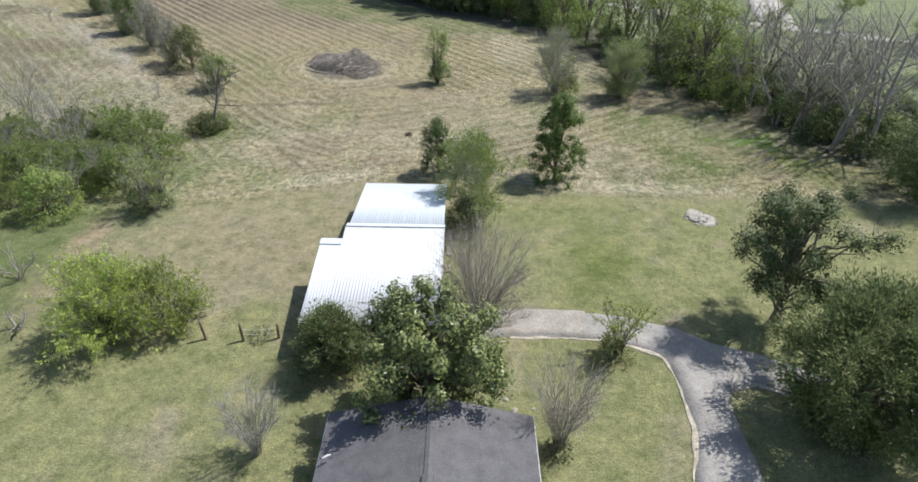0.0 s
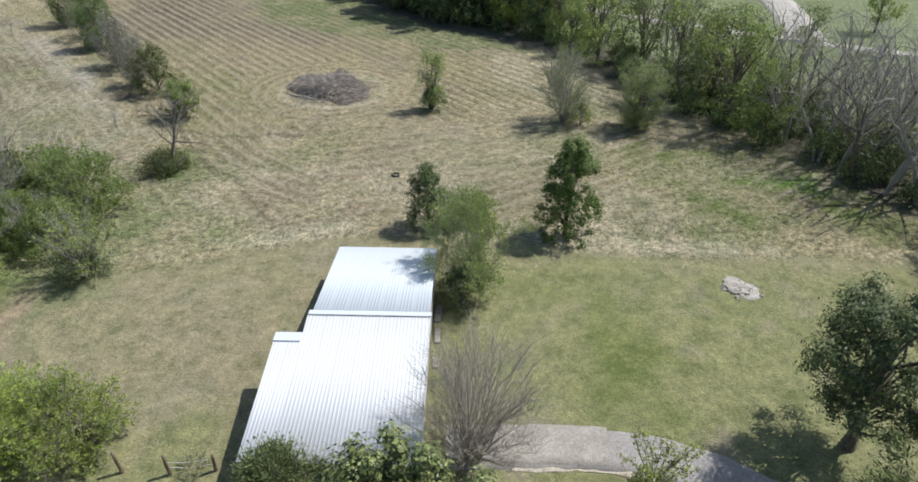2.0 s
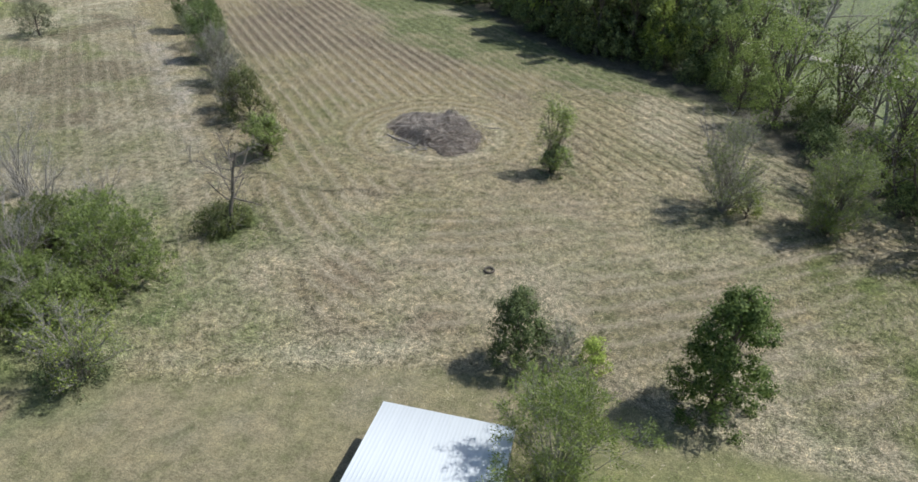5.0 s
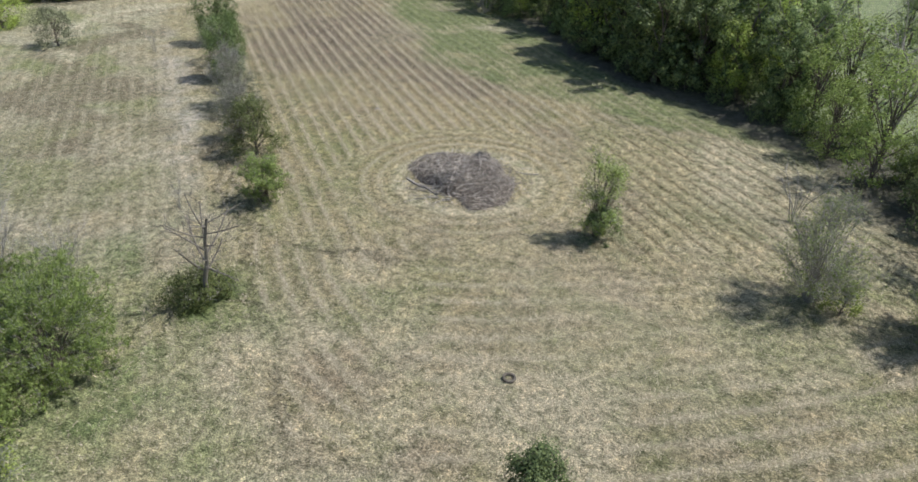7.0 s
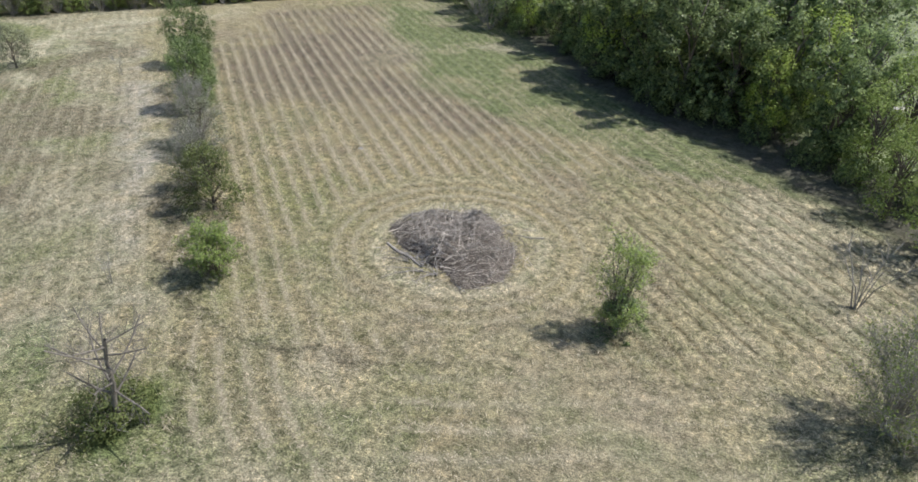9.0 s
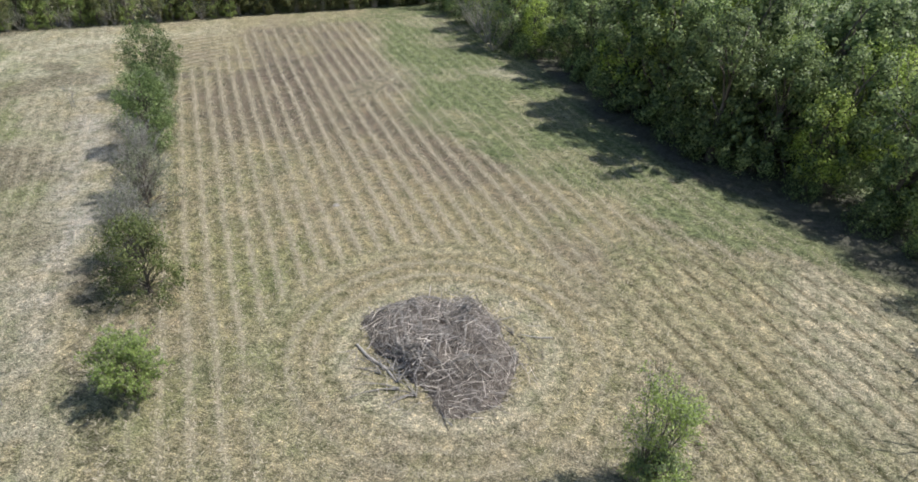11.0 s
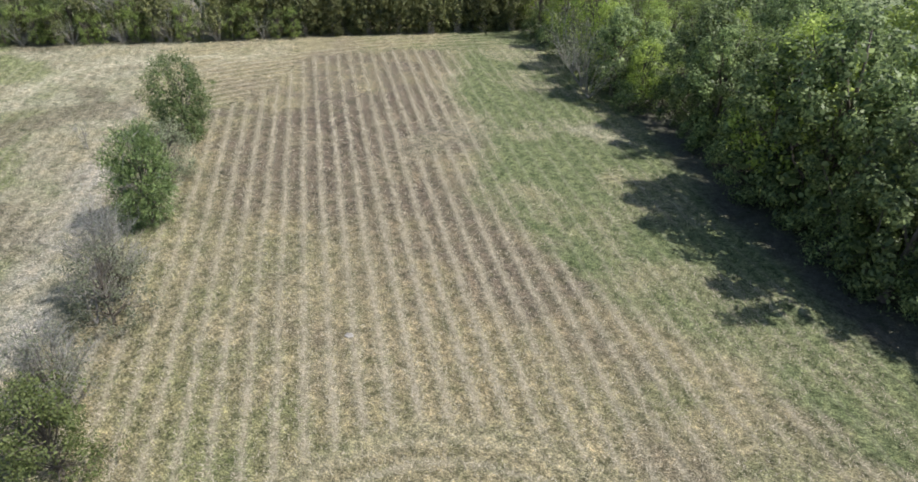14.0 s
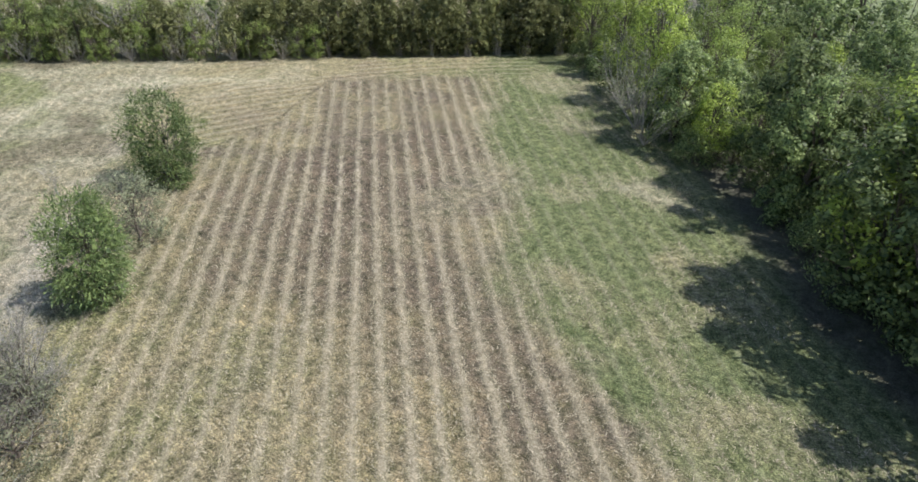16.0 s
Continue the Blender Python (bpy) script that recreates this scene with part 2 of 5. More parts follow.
def block(name, lo, hi, mat, edge=0.02):
    """A box between two corners with bevelled edges."""
    bm = bmesh.new()
    c, s = [(a + b) / 2 for a, b in zip(lo, hi)], [b - a for a, b in zip(lo, hi)]
    bmesh.ops.create_cube(bm, size=1, matrix=Matrix.Translation(c) @ Matrix.Diagonal((*s, 1)))
    if edge:
        bmesh.ops.bevel(bm, geom=bm.edges[:], offset=min(edge, min(s) * 0.3), segments=1, affect="EDGES")
    me = bpy.data.meshes.new(name)
    bm.to_mesh(me)
    bm.free()
    me.materials.append(mat)
    return me


def tubes(paths, sides=5):
    """Tapered tubes along polylines [(points, radii)]: vertices and quads."""
    vs, fs, base = [], [], 0
    ang = np.linspace(0, 2 * math.pi, sides, endpoint=False)
    for pts, rad in paths:
        pts, rad = np.asarray(pts, dtype=float), np.asarray(rad, dtype=float)
        d = pts[-1] - pts[0]
        d /= np.linalg.norm(d) + 1e-9
        a = np.cross(d, (0.0, 0.0, 1.0) if abs(d[2]) < 0.9 else (1.0, 0.0, 0.0))
        a /= np.linalg.norm(a)
        b = np.cross(d, a)
        ring = np.cos(ang)[:, None] * a + np.sin(ang)[:, None] * b
        vs.append((pts[:, None, :] + rad[:, None, None] * ring[None]).reshape(-1, 3))
        k = len(pts)
        i = np.arange(k - 1)[:, None] * sides + np.arange(sides)[None]
        j = np.arange(k - 1)[:, None] * sides + (np.arange(sides) + 1)[None] % sides
        fs.append(np.stack([i, j, j + sides, i + sides], -1).reshape(-1, 4) + base)
        base += k * sides
    return np.concatenate(vs), np.concatenate(fs)


def leaf_cloud(rng, centres, per, spread, size, aspect=0.55, up=0.5, flat=1.0, spray=0.0):
    """Rhombic leaves scattered about centres: vertices and quads."""
    n = len(centres) * per
    c = np.repeat(np.asarray(centres), per, axis=0)
    off = rng.normal(0, 1, (n, 3))
    off[:, 2] *= flat
    c = c + off * np.repeat(np.asarray(spread).reshape(-1, 1) * np.ones((len(centres), 1)), per, axis=0) * 0.6
    away = np.repeat(np.asarray(centres), per, axis=0) - np.mean(centres, axis=0)
    away /= np.linalg.norm(away, axis=1)[:, None] + 1e-6
    nor = off * 0.8 + away * 0.5 + rng.normal(0, 0.32, (n, 3)) + np.array((0, 0, up))
    nor /= np.linalg.norm(nor, axis=1)[:, None] + 1e-9
    t = np.cross(nor, rng.normal(0, 1, (n, 3)))
    if spray:
        t = away * 0.7 + off * 0.45 + np.array((0, 0, 0.2)) + rng.normal(0, 0.45, (n, 3))
        t /= np.linalg.norm(t, axis=1)[:, None]
        nor = np.cross(t, np.cross(nor, t))
        nor /= np.linalg.norm(nor, axis=1)[:, None] + 1e-9
    t /= np.linalg.norm(t, axis=1)[:, None] + 1e-9
    b = np.cross(nor, t)
    s = size * rng.uniform(0.6, 1.3, (n, 1))
    v = np.stack([c - t * s * 0.5, c - b * s * aspect * 0.5 - nor * s * 0.08, c + t * s * 0.5, c + b * s * aspect * 0.5 - nor * s * 0.08], 1).reshape(-1, 3)
    v[:, 2] = np.maximum(v[:, 2], 0.03)
    return v, np.arange(4 * n).reshape(-1, 4)


def grow(rng, start, way, length, radius, level, spec, paths, tips):
    """A limb with its own limbs. spec: (children per limb by level), opening angle, shortening, upward pull, wander."""
    counts, angle, shorter, lift, wander = spec
    k = 5 if level == 0 else 4
    pts, p, d = [np.array(start)], np.array(start, dtype=float), np.array(way, dtype=float)
    for _ in range(k - 1):
        d = d + rng.normal(0, wander, 3) + np.array((0, 0, lift))
        d /= np.linalg.norm(d)
        p = p + d * length / (k - 1)
        pts.append(p.copy())
    last = level >= len(counts)
    paths.append((pts, np.linspace(radius, radius * (0.3 if last else 0.5), k), level))
    if last:
        tips.append(pts[-1])
        tips.append(pts[-2])
        return
    if level > 0:
        tips.append(pts[-1])
    for i in range(counts[level]):
        f = 0.3 + 0.7 * (i + rng.uniform(0.2, 0.9)) / counts[level]
        q = f * (k - 1)
        a = min(int(q), k - 2)
        s = pts[a] + (pts[a + 1] - pts[a]) * (q - a)
        turn = 2.4 * i + rng.uniform(-0.5, 0.5)
        side = np.cross(d, (math.cos(turn), math.sin(turn), 0.2))
        side /= np.linalg.norm(side) + 1e-9
        th = radians(angle * rng.uniform(0.7, 1.25))
        w = d * math.cos(th) + side * math.sin(th)
        w /= np.linalg.norm(w)
        grow(rng, s, w, length * shorter * rng.uniform(0.75, 1.2) * (1.15 - 0.4 * f), max(radius * (0.48 - 0.2 * f), 0.007), level + 1, spec, paths, tips)


def wood_parts(ob, paths, bark, twig, split):
    """The trunk with its large limbs, and the fine twigs, as two parts."""
    big = [(p, r) for p, r, lv in paths if lv < split]
    small = [(p, r) for p, r, lv in paths if lv >= split]
    if big:
        v, f = tubes(big, 6)
        part("trunk", mesh_from("trunk", v, f, bark, True), ob)
    if small:
        v, f = tubes(small, 3)
        tagged(part("brushwood", mesh_from("brushwood", v, f, twig), ob), kind="stuff")


def leafy_tree(name, x, y, h, w, leaf, label, seed, category="tree", trunk=0.25, leaves=9000, size=0.16, shape="round", bark=None, group="",
               low=0.25, thin=0.0, clumps=150, twig=None, aspect=0.55, fill=0.6, puff=1.0, spray=0.0, limbs=45, forks=3, inner=0):
    """A tree with a tapered trunk, limbs and a crown of leaf clumps. shape: round, cone, column, dome, umbrella or fountain."""
    rng = np.random.default_rng(seed)
    ob = thing(name, x, y, 0, label, category, group)
    bark, twig = bark or BARK, twig or bark or BARK
    # clump centres in the crown's outline
    cs, sp = [], []
    lobes = [(rng.uniform(0, 6.28), rng.uniform(0.15, 1), rng.uniform(0.7, 1.15)) for _ in range(9)]
    z0 = low * h
    while len(cs) < clumps:
        f = rng.uniform(0, 1) ** (0.8 if shape == "dome" else 1.0)
        if shape == "cone":
            rad = (1 - f) ** 0.8 + 0.06
        elif shape == "column":
            rad = 0.75 * math.sin(math.pi * (0.12 + 0.82 * f)) ** 0.6
        elif shape == "dome":
            rad = math.sqrt(max(0.0, 1 - f * f))
        elif shape == "umbrella":
            rad = math.sqrt(max(0.0, math.sin(math.pi * (0.1 + 0.88 * f)))) * (0.55 + 0.45 * f)
        elif shape == "fountain":
            rad = 0.25 + 0.75 * f ** 0.7
        else:
            rad = math.sqrt(max(0.0, math.sin(math.pi * (0.06 + 0.9 * f))))
        a = rng.uniform(0, 2 * math.pi)
        bulge = 1.0
        for la, lf, lr in lobes:
            near = math.cos(a - la) * 0.5 + 0.5 - abs(f - lf) * 1.4
            if near > 0.35:
                bulge = lr
        rr = rad * bulge * w / 2 * (1 - (1 - fill) * rng.uniform(0, 1) ** 1.3)
        cs.append((rr * math.cos(a), rr * math.sin(a), z0 + f * (h - z0) * (0.93 + 0.07 * bulge)))
        sp.append(rng.uniform(0.5, 1.0) * w * 0.085 * puff + 0.12)
    cs, sp = np.array(cs), np.array(sp)
    # trunk and limbs that reach into the clumps
    lean = rng.normal(0, 0.04, 2) * h
    top = h * (0.9 if shape in ("cone", "column") else 0.62)
    tp = [np.array((lean[0] * s * s, lean[1] * s * s, top * s)) for s in np.linspace(0, 1, 7)]
    paths = [(tp, np.linspace(trunk, trunk * 0.3, 7) * np.array((1.35, 1, 1, 1, 1, 1, 1)), 0)]
    for i in rng.choice(len(cs), size=min(len(cs), limbs), replace=False):
        e = cs[i]
        s = min(0.92, max(0.12, (e[2] - 0.22 * h) / top * rng.uniform(0.5, 0.95)))
        st = np.array((lean[0] * s * s, lean[1] * s * s, top * s))
        m1 = st + (e - st) * 0.4 + np.array((0, 0, 0.05 * h)) + rng.normal(0, 0.03 * h, 3)
        m2 = st + (e - st) * 0.75 + rng.normal(0, 0.025 * h, 3) + np.array((0, 0, 0.03 * h))
        paths.append(([st, m1, m2, e], np.array((0.34, 0.24, 0.14, 0.05)) * trunk * rng.uniform(0.6, 1.1), 0))
        for _ in range(forks):
            o = m2 + (e - m2) * rng.uniform(0, 1)
            k = rng.normal(0, min(0.09 * w, 0.4), 3)
            paths.append(([o, o + k * 0.55 + rng.normal(0, 0.03, 3), o + k], np.array((0.06, 0.04, 0.02)) * trunk + 0.006, 1))
    for p, r, lv in paths:
        for q in p:
            q[2] = max(q[2], 0.0)
    wood_parts(ob, paths, bark, twig, 1)
    per = max(4, int(leaves * (1 - thin) / clumps))
    v, f = leaf_cloud(rng, cs, per, sp, size, aspect, spray=spray)
    if inner:
        # coarse shaded foliage inside the crown, behind the outer leaves
        mid = cs.mean(axis=0)
        vi, fi = leaf_cloud(rng, mid + (cs - mid) * 0.72, max(2, inner // clumps), sp * 0.8, max(size * 1.7, 0.36), 0.7)
        v, f = np.concatenate([v, vi]), np.concatenate([f, fi + len(v)])
    part("crown", mesh_from("crown", v, f, leaf), ob)
    return ob


def bare_tree(name, x, y, h, label, seed, category="tree", stems=1, spec=((6, 5, 4), 38, 0.55, 0.06, 0.14), trunk=0.16, bark=None, twig=None, splay=10.0,
              leaf=None, leaves=0, size=0.1, group="", reach=0.62):
    """A leafless tree or shrub: stems that fork into fine twigs, with a few leaves where the season has begun."""
    rng = np.random.default_rng(seed)
    ob = thing(name, x, y, 0, label, category, group)
    paths, tips = [], []
    for i in range(stems):
        a = 2.4 * i + rng.uniform(-0.3, 0.3)
        th = radians(splay * rng.uniform(0.4, 1.2)) if stems > 1 else radians(rng.uniform(0, 5))
        d = (math.cos(a) * math.sin(th), math.sin(a) * math.sin(th), math.cos(th))
        r0 = 0.0 if stems == 1 else trunk * 1.2
        grow(rng, (math.cos(a) * r0, math.sin(a) * r0, 0.0), d, h * reach * rng.uniform(0.85, 1.1), trunk, 0, spec, paths, tips)
    for p, r, lv in paths:
        for q in p:
            q[2] = max(q[2], 0.0)
    wood_parts(ob, paths, bark or BARK, twig or TWIG, 2)
    if leaf and leaves:
        t = np.array(tips)
        v, f = leaf_cloud(rng, t, max(1, leaves // len(t)), 0.25, size)
        part("crown", mesh_from("crown", v, f, leaf), ob)
    return ob


def stemmed(name, x, y, h, w, label, seed, category="shrub", shape="dome", stems=60, twigs=1200, radius=0.02, bark=None, twig=None, leaf=None, leaves=0, size=0.1,
            group="", low=0.25, foot=0.25, long=0.16, up=0.7, fill=0.5, fat=0.007, spray=0.0, aspect=0.55):
    """A many-stemmed shrub or small tree: stems fan out from its foot to the crown and end in fine twigs, bare or in leaf."""
    rng = np.random.default_rng(seed)
    ob = thing(name, x, y, 0, label, category, group)
    paths, ends = [], []
    for i in range(stems):
        f, a = rng.uniform(0, 1), 2.4 * i + rng.uniform(-0.4, 0.4)
        rad = math.sqrt(max(0.0, 1 - f * f)) if shape == "dome" else math.sqrt(max(0.02, math.sin(math.pi * (0.08 + 0.88 * f)))) if shape == "round" else (0.25 + 0.75 * f ** 0.8) * (1 if f < 0.8 else 1 - (f - 0.8) * 1.6)
        rr = rad * w / 2 * (1 - (1 - fill) * rng.uniform(0, 1)) * rng.uniform(0.85, 1.08)
        e = np.array((rr * math.cos(a), rr * math.sin(a), h * (low + (1 - low) * f) * rng.uniform(0.9, 1.02)))
        s = np.array((foot * rng.uniform(0, 1) * math.cos(a), foot * rng.uniform(0, 1) * math.sin(a), 0.0))
        m1 = s + (e - s) * np.array((0.22, 0.22, 0.42)) + rng.normal(0, 0.02 * h, 3)
        m2 = s + (e - s) * np.array((0.6, 0.6, 0.76)) + rng.normal(0, 0.025 * h, 3)
        paths.append(([s, m1, m2, e], np.array((1, 0.8, 0.55, 0.25)) * radius * rng.uniform(0.6, 1.3), 0))
        ends.append((m2, e))
    out = []
    for k in range(twigs):
        m2, e = ends[k % stems]
        o = m2 + (e - m2) * rng.uniform(0.0, 1.0)
        d = np.array((o[0], o[1], 0.0)) / (w / 2) * 0.7 + np.array((0, 0, up)) + rng.normal(0, 0.45, 3)
        d *= long * h * rng.uniform(0.5, 1.3) / np.linalg.norm(d)
        q = o + d * 0.5 + rng.normal(0, 0.02, 3) * h * 0.3
        paths.append(([o, q, o + d], np.array((1.3, 1.0, 0.5)) * fat, 1))
        out.append(o + d * rng.uniform(0.3, 1.0))
    for p, r, lv in paths:
        for q in p:
            q[2] = max(q[2], 0.0)
    big = [(p, r) for p, r, lv in paths if lv == 0]
    v, f = tubes(big, 5)
    tagged(part("stem", mesh_from("stem", v, f, bark or BARK, True), ob), kind="stuff")
    v, f = tubes([(p, r) for p, r, lv in paths if lv == 1], 3)
    tagged(part("brushwood", mesh_from("brushwood", v, f, twig or TWIG), ob), kind="stuff")
    if leaf and leaves:
        t = np.array(out)[rng.integers(0, len(out), leaves)]
        v, f = leaf_cloud(rng, t, 1, np.full(len(t), 0.03 * h), size, aspect, spray=spray)
        part("crown", mesh_from("crown", v, f, leaf), ob)
    return ob


# ---- ground ----
def value_noise(x, y, cell, seed, octaves=3):
    rng = np.random.default_rng(seed)
    lat = rng.uniform(0, 1, (256, 256))
    out, amp, tot = 0.0, 1.0, 0.0
    for _ in range(octaves):
        u, v = x / cell + 50.3, y / cell + 91.7
        i, j = np.floor(u).astype(int), np.floor(v).astype(int)
        fu, fv = u - i, v - j
        fu, fv = fu * fu * (3 - 2 * fu), fv * fv * (3 - 2 * fv)
        i, j = i % 255, j % 255
        out = out + amp * ((lat[i, j] * (1 - fu) + lat[i + 1, j] * fu) * (1 - fv) + (lat[i, j + 1] * (1 - fu) + lat[i + 1, j + 1] * fu) * fv)
        tot, amp, cell = tot + amp, amp * 0.5, cell / 2.1
    return out / tot


def smooth(a, b, x):
    t = np.clip((x - a) / (b - a), 0, 1)
    return t * t * (3 - 2 * t)


PILE = (-14.2, 78.6)
EDGE = [(60, 34), (42, 45), (34, 55), (29, 64), (23, 72), (16.5, 84), (13.5, 91), (6, 98), (-3.5, 105), (-12.5, 114), (-20, 124), (-28, 135), (-38, 146), (-52, 156)]


def edge_x(y):
    """The field's wooded edge: x at a given y."""
    return np.interp(y, [p[1] for p in EDGE], [p[0] for p in EDGE])


def zones(x, y):
    """Base colour, row coordinate and row strength of the ground at x, y."""
    big, mid, small = value_noise(x, y, 17.0, 1), value_noise(x, y, 6.0, 2), value_noise(x, y, 2.0, 3)
    wx, wy = x + (mid - 0.5) * 5 + (small - 0.5) * 2, y + (value_noise(x, y, 6.0, 7) - 0.5) * 5 + (value_noise(x, y, 2.0, 8) - 0.5) * 2

    grain = value_noise(x, y, 1.5, 61, 2) - 0.5
    patchy = value_noise(x, y, 3.6, 62, 3) - 0.5

    def lay(c, colour, m):
        m = np.asarray(m)
        m = np.clip(m + np.clip(m * (1 - m), 0, 0.25) * 4 * (grain * 1.0 + patchy * 1.3), 0, 1)
        return c * (1 - m[..., None]) + np.array(colour) * m[..., None]

    c = np.zeros(x.shape + (3,)) + np.array((0.30, 0.25, 0.145))
    c = lay(c, (0.36, 0.305, 0.20), smooth(0.45, 0.75, big))
    c = lay(c, (0.235, 0.19, 0.125), smooth(0.5, 0.72, mid) * 0.55)
    c = lay(c, (0.19, 0.20, 0.085), smooth(0.52, 0.75, value_noise(x, y, 9.0, 4)) * 0.35)
    # paler meadow past the hedge of small trees, and the worn track beside it
    across = (wx + 27.8) * 0.75 + (wy - 66.0) * 0.66
    left = smooth(-1.0, -4.0, across) * smooth(54, 60, wy)
    c = lay(c, (0.335, 0.295, 0.20), left * 0.8)
    c = lay(c, (0.21, 0.215, 0.10), left * smooth(0.50, 0.7, value_noise(x, y, 8.0, 12)) * 0.9)
    c = lay(c, (0.20, 0.17, 0.11), left * smooth(0.53, 0.70, value_noise(x, y, 7.0, 14)) * 0.9)
    track = np.exp(-((across + 2.6) / 1.7) ** 2) * smooth(60, 66, wy) * smooth(112, 96, wy)
    c = lay(c, (0.40, 0.35, 0.275), track * 0.6)
    # greener band below the wood
    gx = np.interp(wy, [80, 94, 98, 101, 103, 105, 108, 116, 122, 130, 146, 155], [30, 8, -10, -17, -22.3, -25.5, -30.4, -34, -38.5, -44.5, -54, -62])
    green = smooth(-4.0, 4.0, wx - gx) * smooth(92, 97, wy + (wx - 0) * 0.12)
    c = lay(c, (0.158, 0.172, 0.080), green * (0.72 + 0.28 * smooth(0.3, 0.6, mid)))
    pale = np.exp(-(((x + 37.3) / 2.4) ** 2 + ((y - 115.5) / 4.2) ** 2))
    c = lay(c, (0.36, 0.32, 0.225), np.clip(pale * 1.3, 0, 0.7) * (0.5 + 0.5 * smooth(0.4, 0.6, small)))
    bald = np.exp(-(((x + 25.5) / 2.8) ** 2 + ((y - 124.5) / 1.3) ** 2))
    c = lay(c, (0.36, 0.315, 0.215), np.clip(bald * 1.3, 0, 0.75) * (0.5 + 0.5 * smooth(0.4, 0.6, small)))
    # lawn round the buildings
    ly = np.interp(x, [-60, -26, -16, -7, 4, 10, 25, 60], [38, 42, 45, 48.3, 48.5, 46.5, 46.0, 44.0])
    lawn = smooth(0.8, -0.6, y - ly + (mid - 0.5) * 2.0)
    worn = smooth(4, -10, x) * smooth(26, 34, y) + 0.5 * smooth(43, 47, y)
    c = lay(c, (0.25, 0.238, 0.106), lawn)
    c = lay(c, (0.30, 0.25, 0.145), lawn * np.clip(worn, 0, 1) * 0.85)
    c = lay(c, (0.17, 0.185, 0.06), lawn * np.exp(-(((x - 9) / 9) ** 2 + ((y - 36) / 6) ** 2)) * smooth(0.35, 0.6, mid))
    c = lay(c, (0.29, 0.25, 0.15), lawn * smooth(0.55, 0.78, small) * 0.6)
    c = lay(c, (0.40, 0.35, 0.23), np.exp(-((y - ly - 1.6) / 1.0) ** 2) * np.maximum(smooth(2, 8, x), 0.8 * smooth(-5, -9, x) * smooth(-27, -24, x)) * smooth(0.3, 0.55, mid) * 0.7)
    c = lay(c, (0.135, 0.155, 0.055), smooth(8, 18, wx) * smooth(74, 62, wy) * smooth(47, 52, wy) * 0.6)
    c = lay(c, (0.15, 0.235, 0.06), np.clip(np.exp(-(((wx - 27.9) / 3.2) ** 2 + ((wy - 58.2) / 3.0) ** 2)) * 1.3, 0, 1) * 0.85)
    # weedy verge at the thicket and the ground under the woods
    weeds = smooth(3.5, -1.5, np.hypot((wx + 33) / 1.0, (wy - 47) / 1.25) - 10.0)
    c = lay(c, (0.17, 0.195, 0.085), weeds * 0.75)
    weeds2 = smooth(-25.6, -27.2, x + (small - 0.5) * 1.6 + (mid - 0.5) * 2.0) * smooth(45, 40, wy) * smooth(19, 27, wy)
    c = lay(c, (0.15, 0.17, 0.065), weeds2 * 0.8)
    c = lay(c, (0.36, 0.27, 0.17), np.exp(-(((x + 26.3) / 1.3) ** 2 + ((y - 36) / 6.0) ** 2)) * 0.5)
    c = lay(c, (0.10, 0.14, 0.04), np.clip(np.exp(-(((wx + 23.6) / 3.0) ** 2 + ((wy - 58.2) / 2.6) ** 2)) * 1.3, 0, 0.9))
    # brown wood soil, its tint darkened further to deepen the shade under the trees
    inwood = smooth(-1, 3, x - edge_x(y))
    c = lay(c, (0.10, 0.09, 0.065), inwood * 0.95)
    c = lay(c, (0.185, 0.20, 0.10), smooth(13, 18, x - edge_x(y)))
    rq, rp = x * 0.755 + y * 0.656, y * 0.755 - x * 0.656
    headland = smooth(0.5, -2.0, y - (x + 50) * 0.75 - np.interp(rq, [26, 32, 36, 46], [118, 124, 138, 141]) + (small - 0.5) * 3)
    rows_far = smooth(0.6, 2.0, across) * (1 - inwood) * (1 - green) * smooth(90, 104, wy) * headland
    c = lay(c, (0.185, 0.152, 0.108), rows_far * (0.40 + 0.45 * smooth(0.3, 0.6, big)))
    c = lay(c, (0.165, 0.132, 0.097), rows_far * np.exp(-((rq - 41) / 6.5) ** 2 - ((rp - 119) / 16) ** 2) * 0.75)
    # bare rim round the brush pile
    d = np.hypot((x - PILE[0]) / 1.05, y - PILE[1])
    c = lay(c, (0.40, 0.345, 0.23), np.exp(-((d - 5.4) / 0.8) ** 2) * 0.75)
    trod = np.exp(-(((wx + 2.5) + (wy - 66) * 0.5) ** 2 / 45 + (wy - 66) ** 2 / 50))
    c = lay(c, (0.285, 0.232, 0.15), trod * 0.75)
    c = lay(c, (0.225, 0.21, 0.115), smooth(49, 53, y) * smooth(84, 76, y) * smooth(0.50, 0.68, value_noise(x, y, 6.5, 15)) * (1 - inwood) * 0.55)
    u = x * 0.755 + y * 0.656 - 34.055
    behind = 0.45 + 0.55 * smooth(-0.35, 0.25, ((x - PILE[0]) * -0.5 + (y - PILE[1]) * 0.87) / (d + 0.01))
    ring = smooth(10.2, 9.6, d)
    u = np.where(d < 9.9, d * 1.05, u)
    field = smooth(66, 74, y - 0.10 * x + (mid - 0.5) * 8) * smooth(0.6, 2.0, across) * (1 - inwood) * (0.12 + 0.88 * headland)
    amp = field * (1 - 0.75 * green) * np.clip(1 - 0.9 * np.clip(pale * 1.5, 0, 1), 0, 1)
